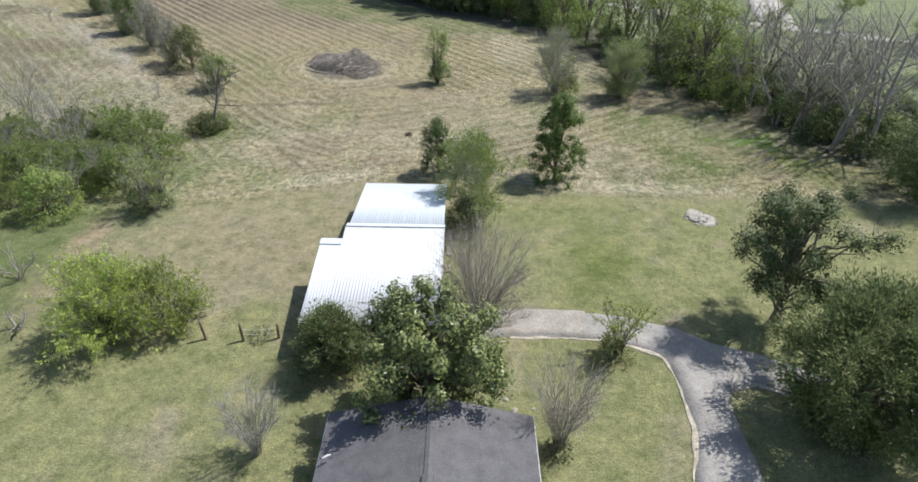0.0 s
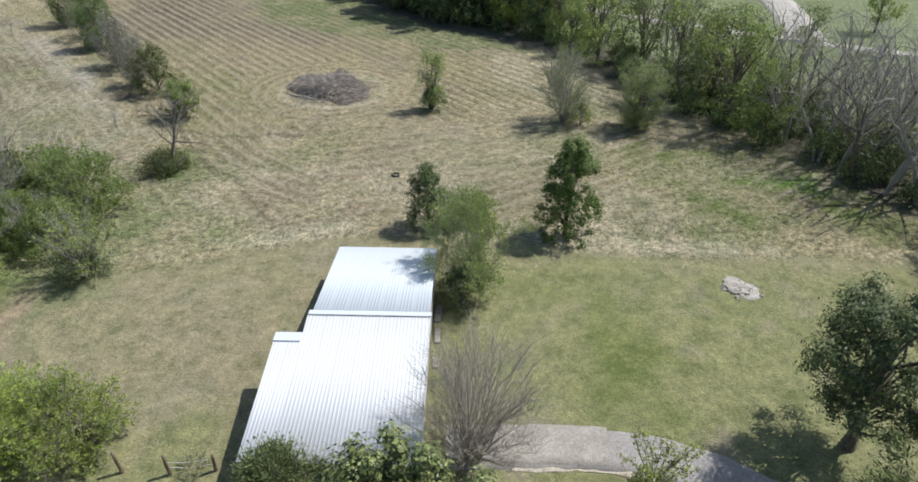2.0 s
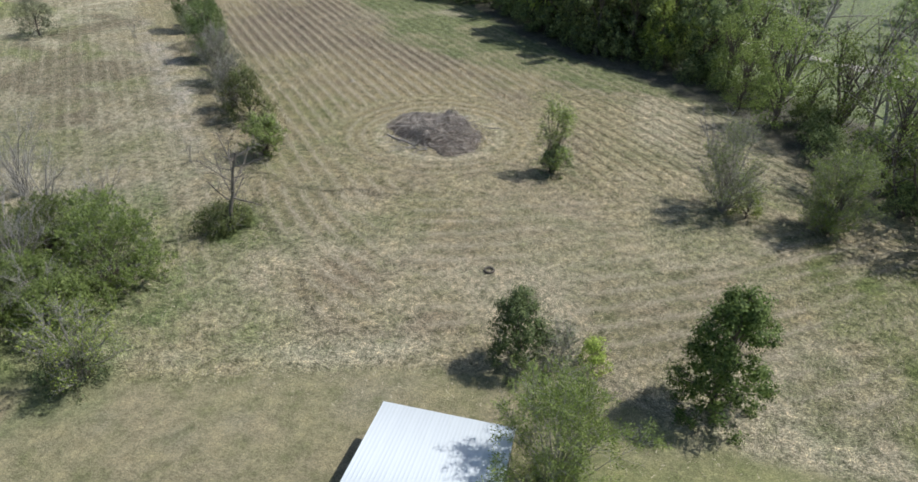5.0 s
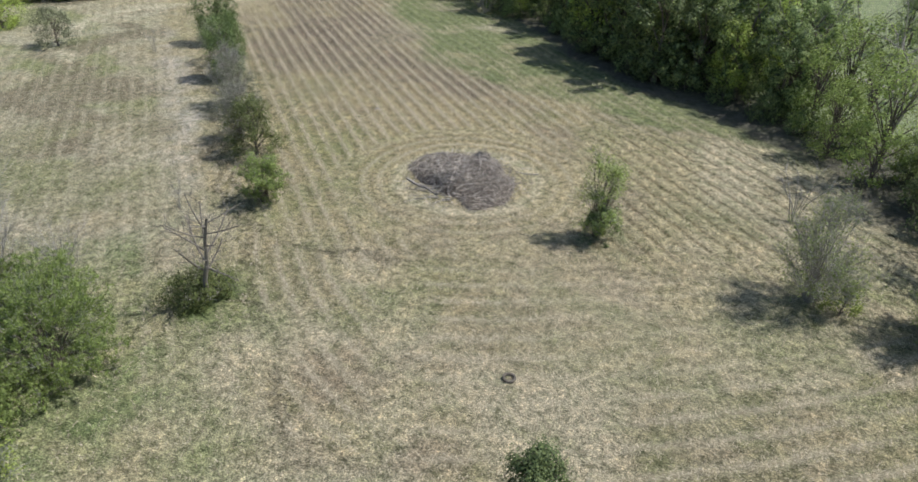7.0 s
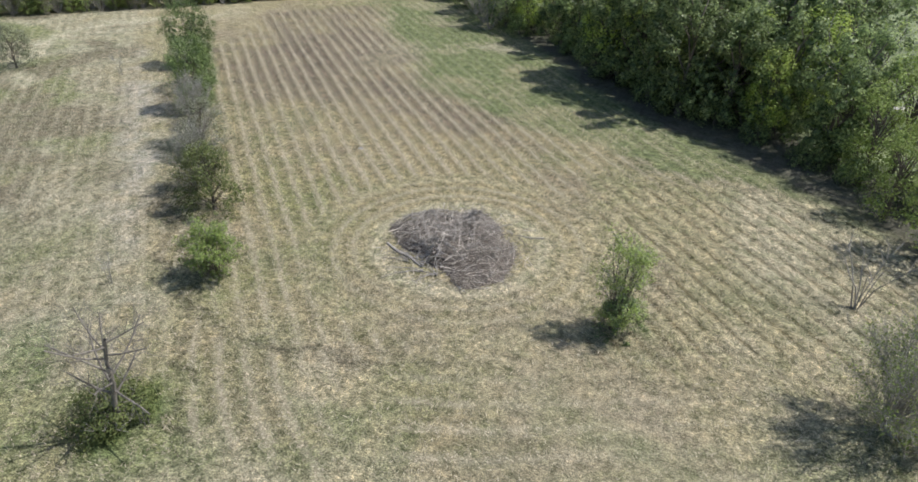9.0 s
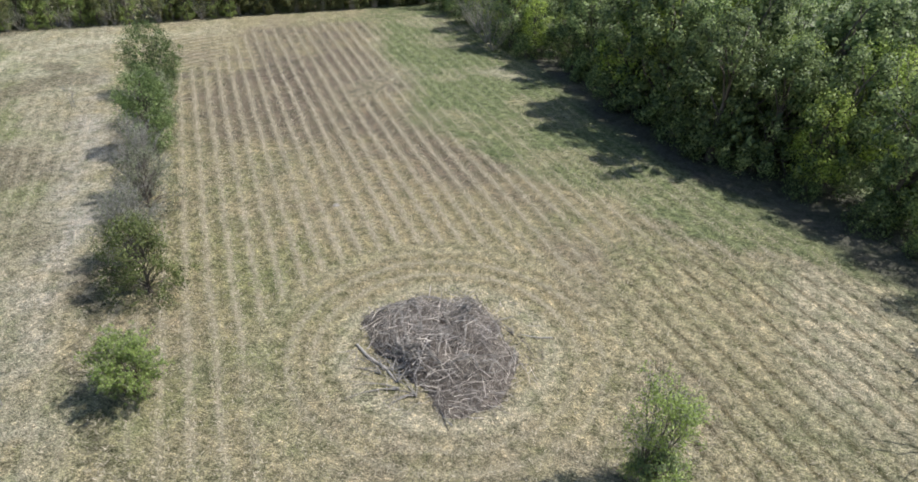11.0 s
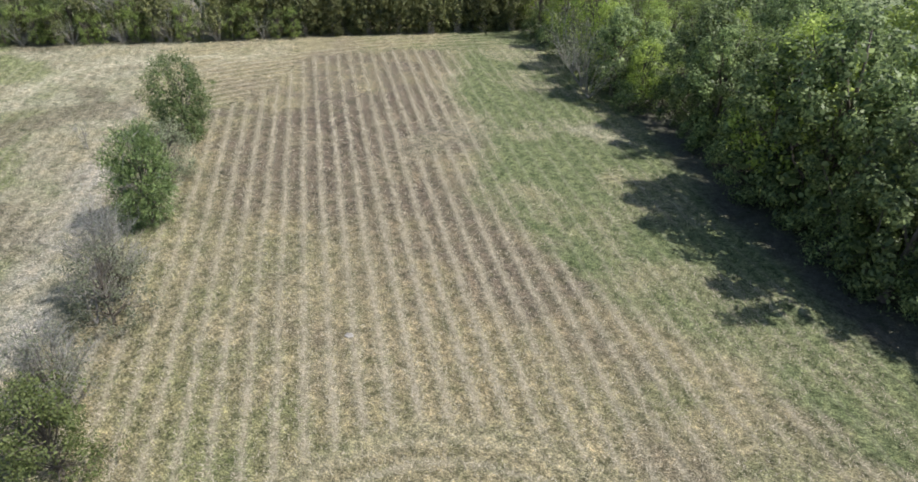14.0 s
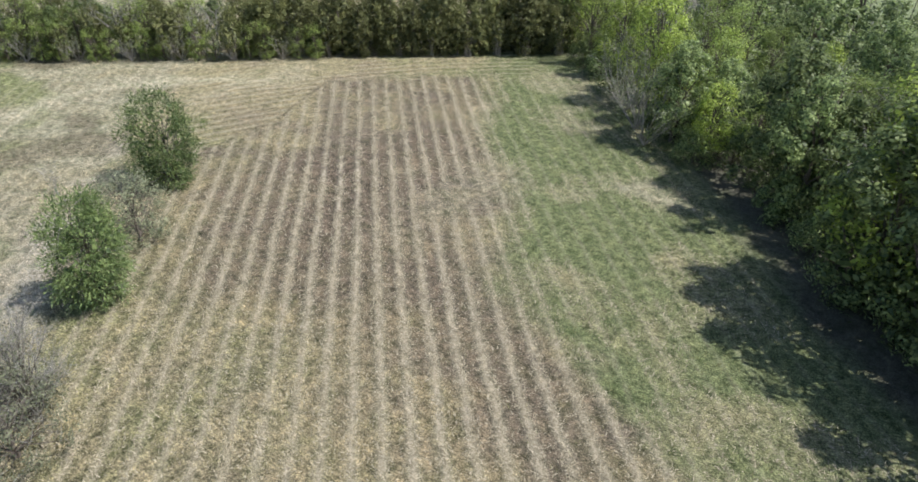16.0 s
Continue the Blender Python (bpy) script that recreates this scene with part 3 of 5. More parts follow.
    amp = amp * (1 - ring) * smooth(9.9, 11.0, d) + ring * smooth(9.8, 8.8, d) * smooth(5.6, 6.4, d) * behind * 0.9
    ridged = smooth(-9, -4, wx) * smooth(97, 92, wy) * field * smooth(9.9, 11, d)
    amp = amp * (1 - ridged)
    amp = np.maximum(amp * (0.55 + 0.45 * smooth(0.35, 0.6, big)), (1 - field) * smooth(49, 53, y) * (1 - inwood) * 0.12 * (d > 10))
    swath = (1 - field) * smooth(49, 53, y) * (1 - inwood) * (d > 10)
    u = np.where((field < 0.25) & (across > 0), np.where(x + 0.35 * (y - 62) < -13, np.hypot(x - 2, y - 82), (y * 0.93 - x * 0.36 - 0.006 * (x + 5) ** 2) * 0.85), u)
    amp = np.maximum(amp, swath * np.where(field < 0.2, 0.62, 0.0) * np.where(across > 0, 1.0, 0.45) * smooth(0.33, 0.58, mid) * (1 - 0.6 * trod))
    seam = smooth(0.7, 2.2, np.abs(x + 0.35 * (y - 62) + 13))
    amp = np.where((field < 0.3) & (across > 0), amp * seam, amp)
    trk = np.exp(-((np.hypot(x + 60, (y - 108) * 1.2) - 21.5) / 1.6) ** 2) * (x < -68)
    c = lay(c, (0.44, 0.385, 0.26), np.clip(trk, 0, 1) * 0.8)
    c = c * np.array((0.92, 1.0, 1.14)) * (1.08 + 0.22 * (1 - lawn) - 0.07 * left)[..., None]
    shag = np.clip(1 - lawn * (0.85 + 0.3 * patchy), 0.28, 1) * (1 - 0.6 * inwood) * (1 - 0.35 * trod)
    return c, u * (2 * math.pi / 1.38), amp, ridged * 0.9, shag


def axis(a, b, step):
    out = [60, 150, 400, 1200, 4000]
    return np.concatenate([[a - o for o in out[::-1]], np.arange(a, b + step / 2, step), [b + o for o in out]])


gx, gy = np.meshgrid(axis(-125, 85, 0.5), axis(-15, 170, 0.5), indexing="ij")
GZ = lambda x, y: (value_noise(x, y, 9.0, 21) - 0.5) * 0.16
gv = np.stack([gx, gy, GZ(gx, gy)], -1).reshape(-1, 3)
nx, ny = gx.shape
gi = np.arange(nx * ny).reshape(nx, ny)
gf = np.stack([gi[:-1, :-1], gi[1:, :-1], gi[1:, 1:], gi[:-1, 1:]], -1).reshape(-1, 4)
gm = mesh_from("ground", gv, gf, GROUND, True)
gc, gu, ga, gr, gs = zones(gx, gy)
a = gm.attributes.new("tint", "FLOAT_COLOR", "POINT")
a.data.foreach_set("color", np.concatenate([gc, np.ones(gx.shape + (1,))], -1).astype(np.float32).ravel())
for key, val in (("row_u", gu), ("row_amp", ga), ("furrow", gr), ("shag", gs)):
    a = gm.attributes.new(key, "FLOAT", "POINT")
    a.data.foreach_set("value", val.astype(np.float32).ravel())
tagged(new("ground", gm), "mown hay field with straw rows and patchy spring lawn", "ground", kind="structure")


def litter(name, n, lo, hi, keep, mat, length, rise, label, seed):
    """Short blades strewn over the ground."""
    rng = np.random.default_rng(seed)
    x, y = rng.uniform(lo[0], hi[0], n), rng.uniform(lo[1], hi[1], n)
    c, u, amp, ridged, shag = zones(x, y)
    k = rng.uniform(0, 1, n) < keep(x, y, c, u, amp) * shag
    x, y = x[k], y[k]
    m = len(x)
    base = np.stack([x, y, GZ(x, y) + 0.01], -1)
    az = rng.uniform(0, 2 * math.pi, m)
    d = np.stack([np.cos(az), np.sin(az), rng.uniform(0.1, rise, m)], -1)
    side = np.stack([-np.sin(az), np.cos(az), np.zeros(m)], -1)
    s = length * rng.uniform(0.5, 1.4, (m, 1))
    v = np.stack([base - side * s * 0.10, base + side * s * 0.10, base + d * s], 1).reshape(-1, 3)
    return tagged(new(name, mesh_from(name, v, np.arange(3 * m).reshape(-1, 3), mat)), label, "grass", kind="stuff")


litter("straw_litter", 1500000, (-70, 44), (30, 150), lambda x, y, c, u, amp: np.clip(amp * (0.5 + 0.5 * np.sin(u)) ** 2.5 * 1.5 + 0.15, 0, 1) * (x < edge_x(y) - 1) * (c[..., 0] > 0.2),
       STRAW, 0.18, 0.8, "dry cut straw lying in rows on the field", 31)
litter("grass_tufts", 230000, (-60, 12), (36, 150), lambda x, y, c, u, amp: np.clip((c[..., 1] - c[..., 0]) * 10 + 0.35, 0, 1) * (x < edge_x(y) + 1) * (c[..., 0] < 0.24),
       BLADE, 0.16, 1.0, "short green and fading grass tufts", 32)


# ---- driveway and far tracks ----
def ribbon(name, left, right, mat, label, category, z=0.035, drop=0.12, ragged=0.3):
    """A paved strip between two edge lines, with its thickness."""
    def dense(line):
        line = np.array(line, dtype=float)
        s = np.concatenate([[0], np.cumsum(np.linalg.norm(np.diff(line, axis=0), axis=1))])
        q = np.linspace(0, s[-1], 120)
        p = np.stack([np.interp(q, s, line[:, i]) for i in (0, 1)], -1)
        for _ in range(3):
            p[1:-1] = (p[:-2] + p[1:-1] * 2 + p[2:]) / 4
        return p
    l, r = dense(left), dense(right)
    w = (value_noise(l[:, 0], l[:, 1], 1.3, 41) - 0.5)[:, None] * ragged
    d = r - l
    d /= np.linalg.norm(d, axis=1)[:, None]
    l, r = l + d * w, r + d * w[::-1]
    cols = [l + (r - l) * f for f in (0, 0.25, 0.5, 0.75, 1)]
    top = [np.concatenate([k, (GZ(k[:, 0], k[:, 1]) + z)[:, None]], 1) for k in cols]
    low = [np.concatenate([k, (GZ(k[:, 0], k[:, 1]) - drop)[:, None]], 1) for k in (cols[0], cols[-1])]
    rows = [low[0]] + top + [low[1]]
    n = len(l)
    v = np.concatenate(rows)
    f = []
    for c in range(len(rows) - 1):
        i = np.arange(n - 1)
        f.append(np.stack([c * n + i, (c + 1) * n + i, (c + 1) * n + i + 1, c * n + i + 1], -1))
    return tagged(new(name, mesh_from(name, v, np.concatenate(f), mat, True)), label, category, kind="structure")


ribbon("road", [(10.6, 4), (10.8, 14), (11.0, 18.8), (11.9, 21.4), (11.9, 23.5), (12.0, 25.6), (11.8, 27.1), (10.3, 27.8), (8.9, 28.4), (6.2, 28.6), (3.1, 28.5), (0.0, 28.4)], [(14.4, 4), (14.4, 14), (14.2, 19.0), (14.2, 22.6), (14.4, 24.0), (15.4, 25.2), (15.6, 27.6), (13.2, 29.4), (10.4, 30.6), (7.4, 30.95), (3.5, 31.0), (0.0, 31.0)],
       ASPHALT, "grey worn asphalt driveway curving across the lawn", "driveway")
ribbon("road_2", [(14.4, 24.7), (16.2, 25.0), (17.6, 24.4), (21.0, 21.9), (28, 18)], [(14.6, 28.4), (17.4, 27.3), (19.0, 26.4), (22.7, 24.2), (29, 20.5)], ASPHALT, "grey asphalt spur joining the driveway", "driveway", 0.03)
ribbon("trim", [(10.45, 4), (10.65, 14), (10.85, 18.8), (11.75, 21.4), (11.75, 23.5), (11.85, 25.6), (11.68, 26.98), (10.24, 27.65), (8.87, 28.25), (6.2, 28.45), (3.1, 28.35)], [(10.66, 4), (10.86, 14), (11.06, 18.8), (11.98, 21.4), (11.96, 23.5), (12.06, 25.6), (11.84, 27.14), (10.33, 27.83), (8.92, 28.43), (6.2, 28.63), (3.1, 28.53)],
       SAND, "pale sandy edge of the driveway", "driveway edge", 0.041, ragged=0.55)
ribbon("trim_2", [(14.6, 24.5), (16.2, 24.85), (17.55, 24.25), (20.9, 21.75)], [(14.6, 24.72), (16.25, 25.05), (17.65, 24.45), (21.05, 21.95)], SAND, "pale sandy edge of the driveway spur", "driveway edge", 0.041, ragged=0.55)
ribbon("pavement", [(2.6, 28.7), (5.0, 28.8), (7.6, 28.75)], [(2.6, 31.1), (5.0, 31.2), (7.9, 31.05)], CONCRETE, "pale concrete apron beside the shed", "driveway", 0.045)
ribbon("road_3", [(6, 128), (20, 118.2), (34, 109), (50, 100), (80, 86)], [(6, 130.2), (20.5, 120.4), (34.5, 111.4), (51, 102.4), (81, 88.4)], GRAVEL, "pale gravel lane beyond the wood", "lane", 0.04)
ribbon("road_4", [(47, 103), (49, 112), (52, 124), (54, 140), (56, 165)], [(52, 101), (55, 112), (58, 124), (60, 140), (62, 165)], GRAVEL, "pale gravel drive beyond the wood", "lane", 0.05)


# ---- buildings ----
def ribbed_sheet(width, run, rise, ribs, mat, height=0.014):
    """One roofing sheet, from its low edge at the origin up along y; ribs run down the slope."""
    prof, step = [], width / ribs
    for i in range(ribs):
        x = i * step
        prof += [(x, 0.0), (x + step * 0.78, 0.0), (x + step * 0.84, height), (x + step * 0.94, height)]
    prof.append((width, 0.0))
    p = np.array(prof)
    n = len(p)
    ys = [0.0, run]
    v = [(x, y, z + rise * y / run + dz) for dz in (0.0, -0.012) for y in ys for x, z in p]
    f = []
    for i in range(n - 1):
        f += [(i, i + 1, n + i + 1, n + i), (2 * n + i, 3 * n + i, 3 * n + i + 1, 2 * n + i + 1), (i, 2 * n + i, 2 * n + i + 1, i + 1), (n + i, n + i + 1, 3 * n + i + 1, 3 * n + i)]
    return mesh_from("roof_sheet", np.array(v), np.array(f), mat)


def sheets(parent, x0, x1, y_low, y_high, z_low, z_high, count, ribs, mat, name="roof_sheet", height=0.010):
    """A row of sheets from x0 to x1; the slope climbs from y_low to y_high."""
    w, run = (x1 - x0) / count, abs(y_high - y_low)
    me = ribbed_sheet(w, run, z_high - z_low, ribs, mat, height)
    for i in range(count):
        ob = part(name, me, parent)
        if y_high > y_low:
            ob.matrix_basis = pose(x0 + i * w, y_low, z_low)
        else:
            ob.matrix_basis = pose(x0 + (i + 1) * w, y_low, z_low, 0, 0, 180)


def prism(name, pts, y0, y1, mat):
    """A wall of constant outline in x and z, between y0 and y1."""
    n = len(pts)
    v = [(x, y, z) for y in (y0, y1) for x, z in pts]
    bm = bmesh.new()
    vs = [bm.verts.new(p) for p in v]
    bm.faces.new(vs[:n])
    bm.faces.new(vs[n:][::-1])
    for i in range(n):
        j = (i + 1) % n
        bm.faces.new((vs[i], vs[n + i], vs[n + j], vs[j]))
    bmesh.ops.recalc_face_normals(bm, faces=bm.faces[:])
    me = bpy.data.meshes.new(name)
    bm.to_mesh(me)
    bm.free()
    me.materials.append(mat)
    return me


shed = thing("shed", 0, 0, 0, "long open shed with white ribbed metal gable roof and lean-to", "shed")
RIDGE, FRONT, BACK = 35.5, 26.9, 43.5
sheets(shed, -7.4, -0.95, FRONT, RIDGE, 2.2, 3.28, 7, 5, WHITE_METAL)
sheets(shed, -7.2, -1.0, BACK, RIDGE, 2.2, 3.28, 7, 5, GREY_METAL, height=0.004)
sheets(shed, -8.75, -7.4, FRONT, 34.1, 2.2, 3.104, 2, 4, WHITE_METAL, "lean_to_sheet")
cap = part("ridge_cap", prism("ridge_cap", [(-7.35, 0), (-0.92, 0), (-0.92, 0.05), (-7.35, 0.05)], -0.16, 0.16, GREY_METAL), shed, "grey folded ridge cap")
cap.matrix_basis = pose(0, RIDGE, 3.30)
part("fascia", block("fascia", (-0.93, FRONT + 0.05, 2.0), (-0.88, FRONT + 0.1, 2.2), WHITE_PAINT), shed)
part("wall", block("wall", (-1.2, 27.4, 0), (-1.08, BACK - 0.3, 2.2), SIDING), shed, "pale weathered sheet wall")
part("wall", block("wall", (-7.0, BACK - 0.42, 0), (-1.22, BACK - 0.3, 2.15), SIDING), shed, "pale weathered sheet wall")
part("wall", block("wall", (-7.05, 35.0, 0), (-6.93, BACK - 0.44, 2.2), DARK_WALL), shed, "dark timber wall")
for px_, py_ in ((-8.6, 27.1), (-8.6, 30.5), (-8.6, 33.8), (-7.3, 27.1), (-4.2, 27.1), (-1.2, 27.1)):
    part("post", block("post", (px_ - 0.07, py_ - 0.07, 0), (px_ + 0.07, py_ + 0.07, 2.1), POSTWOOD), shed)
part("beam", block("beam", (-8.65, 27.0, 1.98), (-1.05, 27.16, 2.14), POSTWOOD), shed)
part("beam", block("beam", (-8.68, 27.2, 1.98), (-8.54, 33.9, 2.10), POSTWOOD), shed)
part("lean_to_sheet", block("lean_to_sheet", (-8.76, 33.5, 3.03), (-7.4, 34.14, 3.125), GREY_METAL, 0.005), shed, "dull grey patch sheet on the lean-to")
part("wall", block("wall", (-8.5, 27.3, 0), (-1.22, 27.42, 2.12), DARK_WALL), shed, "dark shaded front wall")
window = part("window", block("window", (-5.0, 27.25, 1.15), (-4.1, 27.29, 1.85), GLASS), shed, "small dark window")
for lo, hi in (((-5.1, 27.2, 1.07), (-4.0, 27.28, 1.15)), ((-5.1, 27.2, 1.85), (-4.0, 27.28, 1.93)), ((-5.1, 27.2, 1.15), (-5.02, 27.28, 1.85)), ((-4.08, 27.2, 1.15), (-4.0, 27.28, 1.85))):
    part("window_frame", block("window_frame", lo, hi, WHITE_PAINT), window, "pale window frame")
part("wall", block("wall", (-8.56, 27.3, 0), (-8.44, 31.0, 2.05), DARK_WALL), shed, "dark timber side wall")
part("inner_wall", block("inner_wall", (-7.0, 31.0, 0), (-1.22, 31.12, 2.5), DARK_WALL), shed, "dark timber partition")

house = thing("house", 0, 0, 0, "single-storey house with low charcoal shingled gable roof", "house")
HX0, HX1, HR, HY = -5.75, 3.5, -1.05, 20.05


def shingled(xe, xr, ze, zr, y0, y1, count):
    """Courses of shingles from the eave to the ridge, each a shallow slab with a small gap to the next."""
    ys = np.linspace(y0, y1, 12)
    for i in range(count):
        a0, a1 = i / count, (i + 0.97) / count
        v = [(xe + (xr - xe) * a, y, ze + (zr - ze) * a) for a in (a0, a1) for y in ys]
        f = [(k, k + 1, 13 + k, 12 + k) for k in range(11)]
        f = [q[::-1] for q in f] if xr > xe else f
        part("shingle_course", mesh_from("shingle_course", np.array(v), np.array(f), SHINGLE), house)


shingled(HX0, HR, 2.75, 3.95, 4.0, HY, 26)
shingled(HX1, HR, 2.75, 3.95, 4.0, HY, 26)
part("roof_deck", prism("roof_deck", [(HX0 + 0.02, 2.64), (HX1 - 0.02, 2.64), (HX1 - 0.02, 2.745), (HR, 3.942), (HX0 + 0.02, 2.745)], 4.05, HY - 0.03, SHINGLE), house)
part("ridge_cap", prism("ridge_cap", [(HR - 0.17, 3.925), (HR, 3.975), (HR + 0.17, 3.925), (HR + 0.17, 3.945), (HR, 4.0), (HR - 0.17, 3.945)], 4.0, HY + 0.02, SHINGLE), house)
part("ridge_vent", prism("ridge_vent", [(HR - 0.2, 3.92), (HR + 0.2, 3.92), (HR + 0.2, 4.0), (HR, 4.06), (HR - 0.2, 4.0)], 4.02, 15.9, SHINGLE), house, "raised shingled ridge vent")
for x in (HR - 0.23, HR + 0.2):
    part("vent_slot", block("vent_slot", (x, 4.02, 3.93), (x + 0.03, 15.9, 4.0), RUBBER, 0.004), house, "dark slot of the ridge vent")
part("wall", prism("wall", [(HX0 + 0.4, 0), (HX1 - 0.4, 0), (HX1 - 0.4, 2.72), (HR, 3.85), (HX0 + 0.4, 2.72)], 4.4, HY - 0.4, SIDING), house, "pale siding wall")
for x in (HX0 + 0.02, HX1 - 0.06):
    part("gutter", block("gutter", (x - 0.05, 4.0, 2.62), (x + 0.09, HY, 2.73), WHITE_PAINT), house)
v, f = tubes([([(-5.35, 17.3, 2.85), (-5.35, 17.3, 3.2)], [0.03, 0.03]), ([(-5.5, 17.2, 3.2), (-5.3, 17.32, 3.22), (-5.15, 17.4, 3.2)], [0.03, 0.05, 0.03])], 8)
part("roof_vent", mesh_from("roof_vent", v, f, WHITE_PAINT, True), house, "small white roof vent")


# ---- fence ----
def fence_post(x, y, h, lean, seed):
    rng = np.random.default_rng(seed)
    ob = thing("fence_post", x, y, 0, "weathered round wooden fence post standing in the lawn", "fence post", "fence posts")
    pts = [(lean * s, rng.normal(0, 0.008), h * s) for s in np.linspace(0, 1, 6)]
    v, f = tubes([(pts + [(lean, 0, h + 0.005)], [0.10, 0.085, 0.08, 0.08, 0.075, 0.07, 0.01])], 9)
    part("shaft", mesh_from("shaft", v, f, POSTWOOD, True), ob)
    return ob


fence_post(-14.6, 27.95, 1.3, -0.12, 1)
fence_post(-12.4, 27.9, 1.25, -0.06, 2)
fence_post(-10.4, 28.15, 1.05, 0.02, 3)
wires = thing("fence_wire", 0, 0, 0, "slack rusty wire strung between fence posts", "wire")
for z in (0.45, 0.8):
    v, f = tubes([([(-12.4 + 2.0 * s, 27.9 + 0.25 * s, z - 0.12 * math.sin(math.pi * s)) for s in np.linspace(0, 1, 8)], [0.012] * 8)], 4)
    part("strand", mesh_from("strand", v, f, WIRE), wires)


# ---- loose things on the field ----
def brush_pile():
    rng = np.random.default_rng(5)
    ob = thing("brush_pile", PILE[0], PILE[1], 0, "large heap of grey dead branches and brushwood", "brush pile")
    def top(x, y):
        a = math.atan2(y, x)
        reach = np.interp(math.degrees(a) % 360, (0, 20, 38, 72, 97, 129, 160, 176, 198, 214, 252, 280, 289, 302, 316, 344, 360), (4.2, 3.7, 3.1, 4.2, 4.3, 4.3, 5.0, 5.4, 4.4, 3.1, 2.9, 3.8, 4.9, 5.3, 5.2, 4.4, 4.2))
        r = math.hypot(x, y) / (reach + 0.2 * math.sin(9 * a))
        return max(0.0, 1 - r ** 3.0) * 1.5 * (0.2 + 1.5 * value_noise(np.array(x), np.array(y), 1.3, 51))
    logs, sticks, twigs = [], [], []
    for i in range(6600):
        a, r = rng.uniform(0, 2 * math.pi), 5.5 * math.sqrt(rng.uniform(0, 1))
        x, y = r * math.cos(a), r * math.sin(a)
        z = top(x, y) * rng.uniform(0.55, 1.05) + 0.03
        if top(x, y) < 0.06 and rng.uniform() < 0.93:
            continue
        kind = 0 if i < 10 else 1 if i < 900 else 2
        ln = rng.uniform(*((1.4, 2.8), (0.7, 2.0), (0.4, 1.2))[kind])
        rd = rng.uniform(*((0.03, 0.05), (0.010, 0.026), (0.005, 0.013))[kind])
        yaw, el = rng.uniform(0, 2 * math.pi), rng.normal(0.05, 0.36 + 0.14 * kind)
        d = np.array((math.cos(yaw) * math.cos(el), math.sin(yaw) * math.cos(el), math.sin(el)))
        p = np.array((x, y, z))
        pts = [p + d * ln * s + rng.normal(0, 0.05 * ln, 3) * (0.3 + kind * 0.4) for s in (-0.5, -0.15, 0.2, 0.5)]
        for q in pts:
            q[2] = max(q[2], 0.03)
        (logs, sticks, twigs)[kind].append((pts, rd * np.array((1, 0.85, 0.65, 0.4))))
    for lg in logs:
        v, f = tubes([lg], 7)
        part("log", mesh_from("log", v, f, TWIG_GREY, True), ob)
    v, f = tubes(sticks, 4)
    tagged(part("tangle", mesh_from("tangle", v, f, STICK), ob), kind="stuff")
    v, f = tubes(twigs, 3)
    tagged(part("brushwood", mesh_from("brushwood", v, f, STICK), ob), kind="stuff")
    # bleached forked branches lying on top
    for i in range(56):
        a, r = rng.uniform(0, 2 * math.pi), 4.0 * math.sqrt(rng.uniform(0, 1))
        x, y = r * math.cos(a), r * math.sin(a)
        yaw, ln = rng.normal(2.4, 0.7), rng.uniform(1.2, 2.8)
        limbs = []
        for b in range(int(rng.integers(2, 5))):
            w = yaw + rng.normal(0, 0.35)
            pts = []
            for u in (0.0, 0.3, 0.65, 1.0):
                qx, qy = x + math.cos(w + 0.3 * u) * ln * u, y + math.sin(w + 0.3 * u) * ln * u
                pts.append(np.array((qx, qy, max(0.05, top(qx, qy) * 1.02 + 0.08 + 0.16 * math.sin(3 * u + b)))))
            limbs.append((pts, np.array((0.028, 0.023, 0.016, 0.007))))
        v, f = tubes(limbs, 5)
        part("branch", mesh_from("branch", v, f, PALE_BARK, True), ob, "bleached bare branch")
    # dark sheet added under the sticks, its colour standing for shade in the gaps
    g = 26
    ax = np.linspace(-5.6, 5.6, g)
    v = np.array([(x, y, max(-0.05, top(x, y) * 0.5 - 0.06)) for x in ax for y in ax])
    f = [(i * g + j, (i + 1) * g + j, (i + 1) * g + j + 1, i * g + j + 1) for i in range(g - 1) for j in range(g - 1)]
    part("core", mesh_from("core", v, np.array(f), BARK), ob, "dark sheet standing in for the shaded inside of the heap")
    return ob


brush_pile()
# log-shaped tube added in place of the pale bare soil rim here
v, f = tubes([([(-18.9, 77.0, 0.08), (-17.8, 76.3, 0.1), (-16.6, 75.9, 0.08), (-15.6, 75.2, 0.06)], [0.08, 0.10, 0.085, 0.05])], 9)
log = thing("fallen_log", 0, 0, 0, "pale log shape standing in for the bare soil rim of the brush pile", "log")
part("stem", mesh_from("stem", v, f, PALE_BARK, True), log)


def lump(name, sx, sy, sz, mat, seed, detail=3):
    bm = bmesh.new()
    bmesh.ops.create_icosphere(bm, subdivisions=detail, radius=1)
    noise.seed_set(seed)
    for q in bm.verts:
        n = noise.noise(q.co * 1.3 + Vector((seed, 0, 0))) * 0.35 + noise.noise(q.co * 3.5) * 0.14
        q.co = Vector((q.co.x * sx, q.co.y * sy, q.co.z * sz)) * (1 + n)
    me = bpy.data.meshes.new(name)
    bm.to_mesh(me)
    bm.free()
    me.materials.append(mat)
    return me


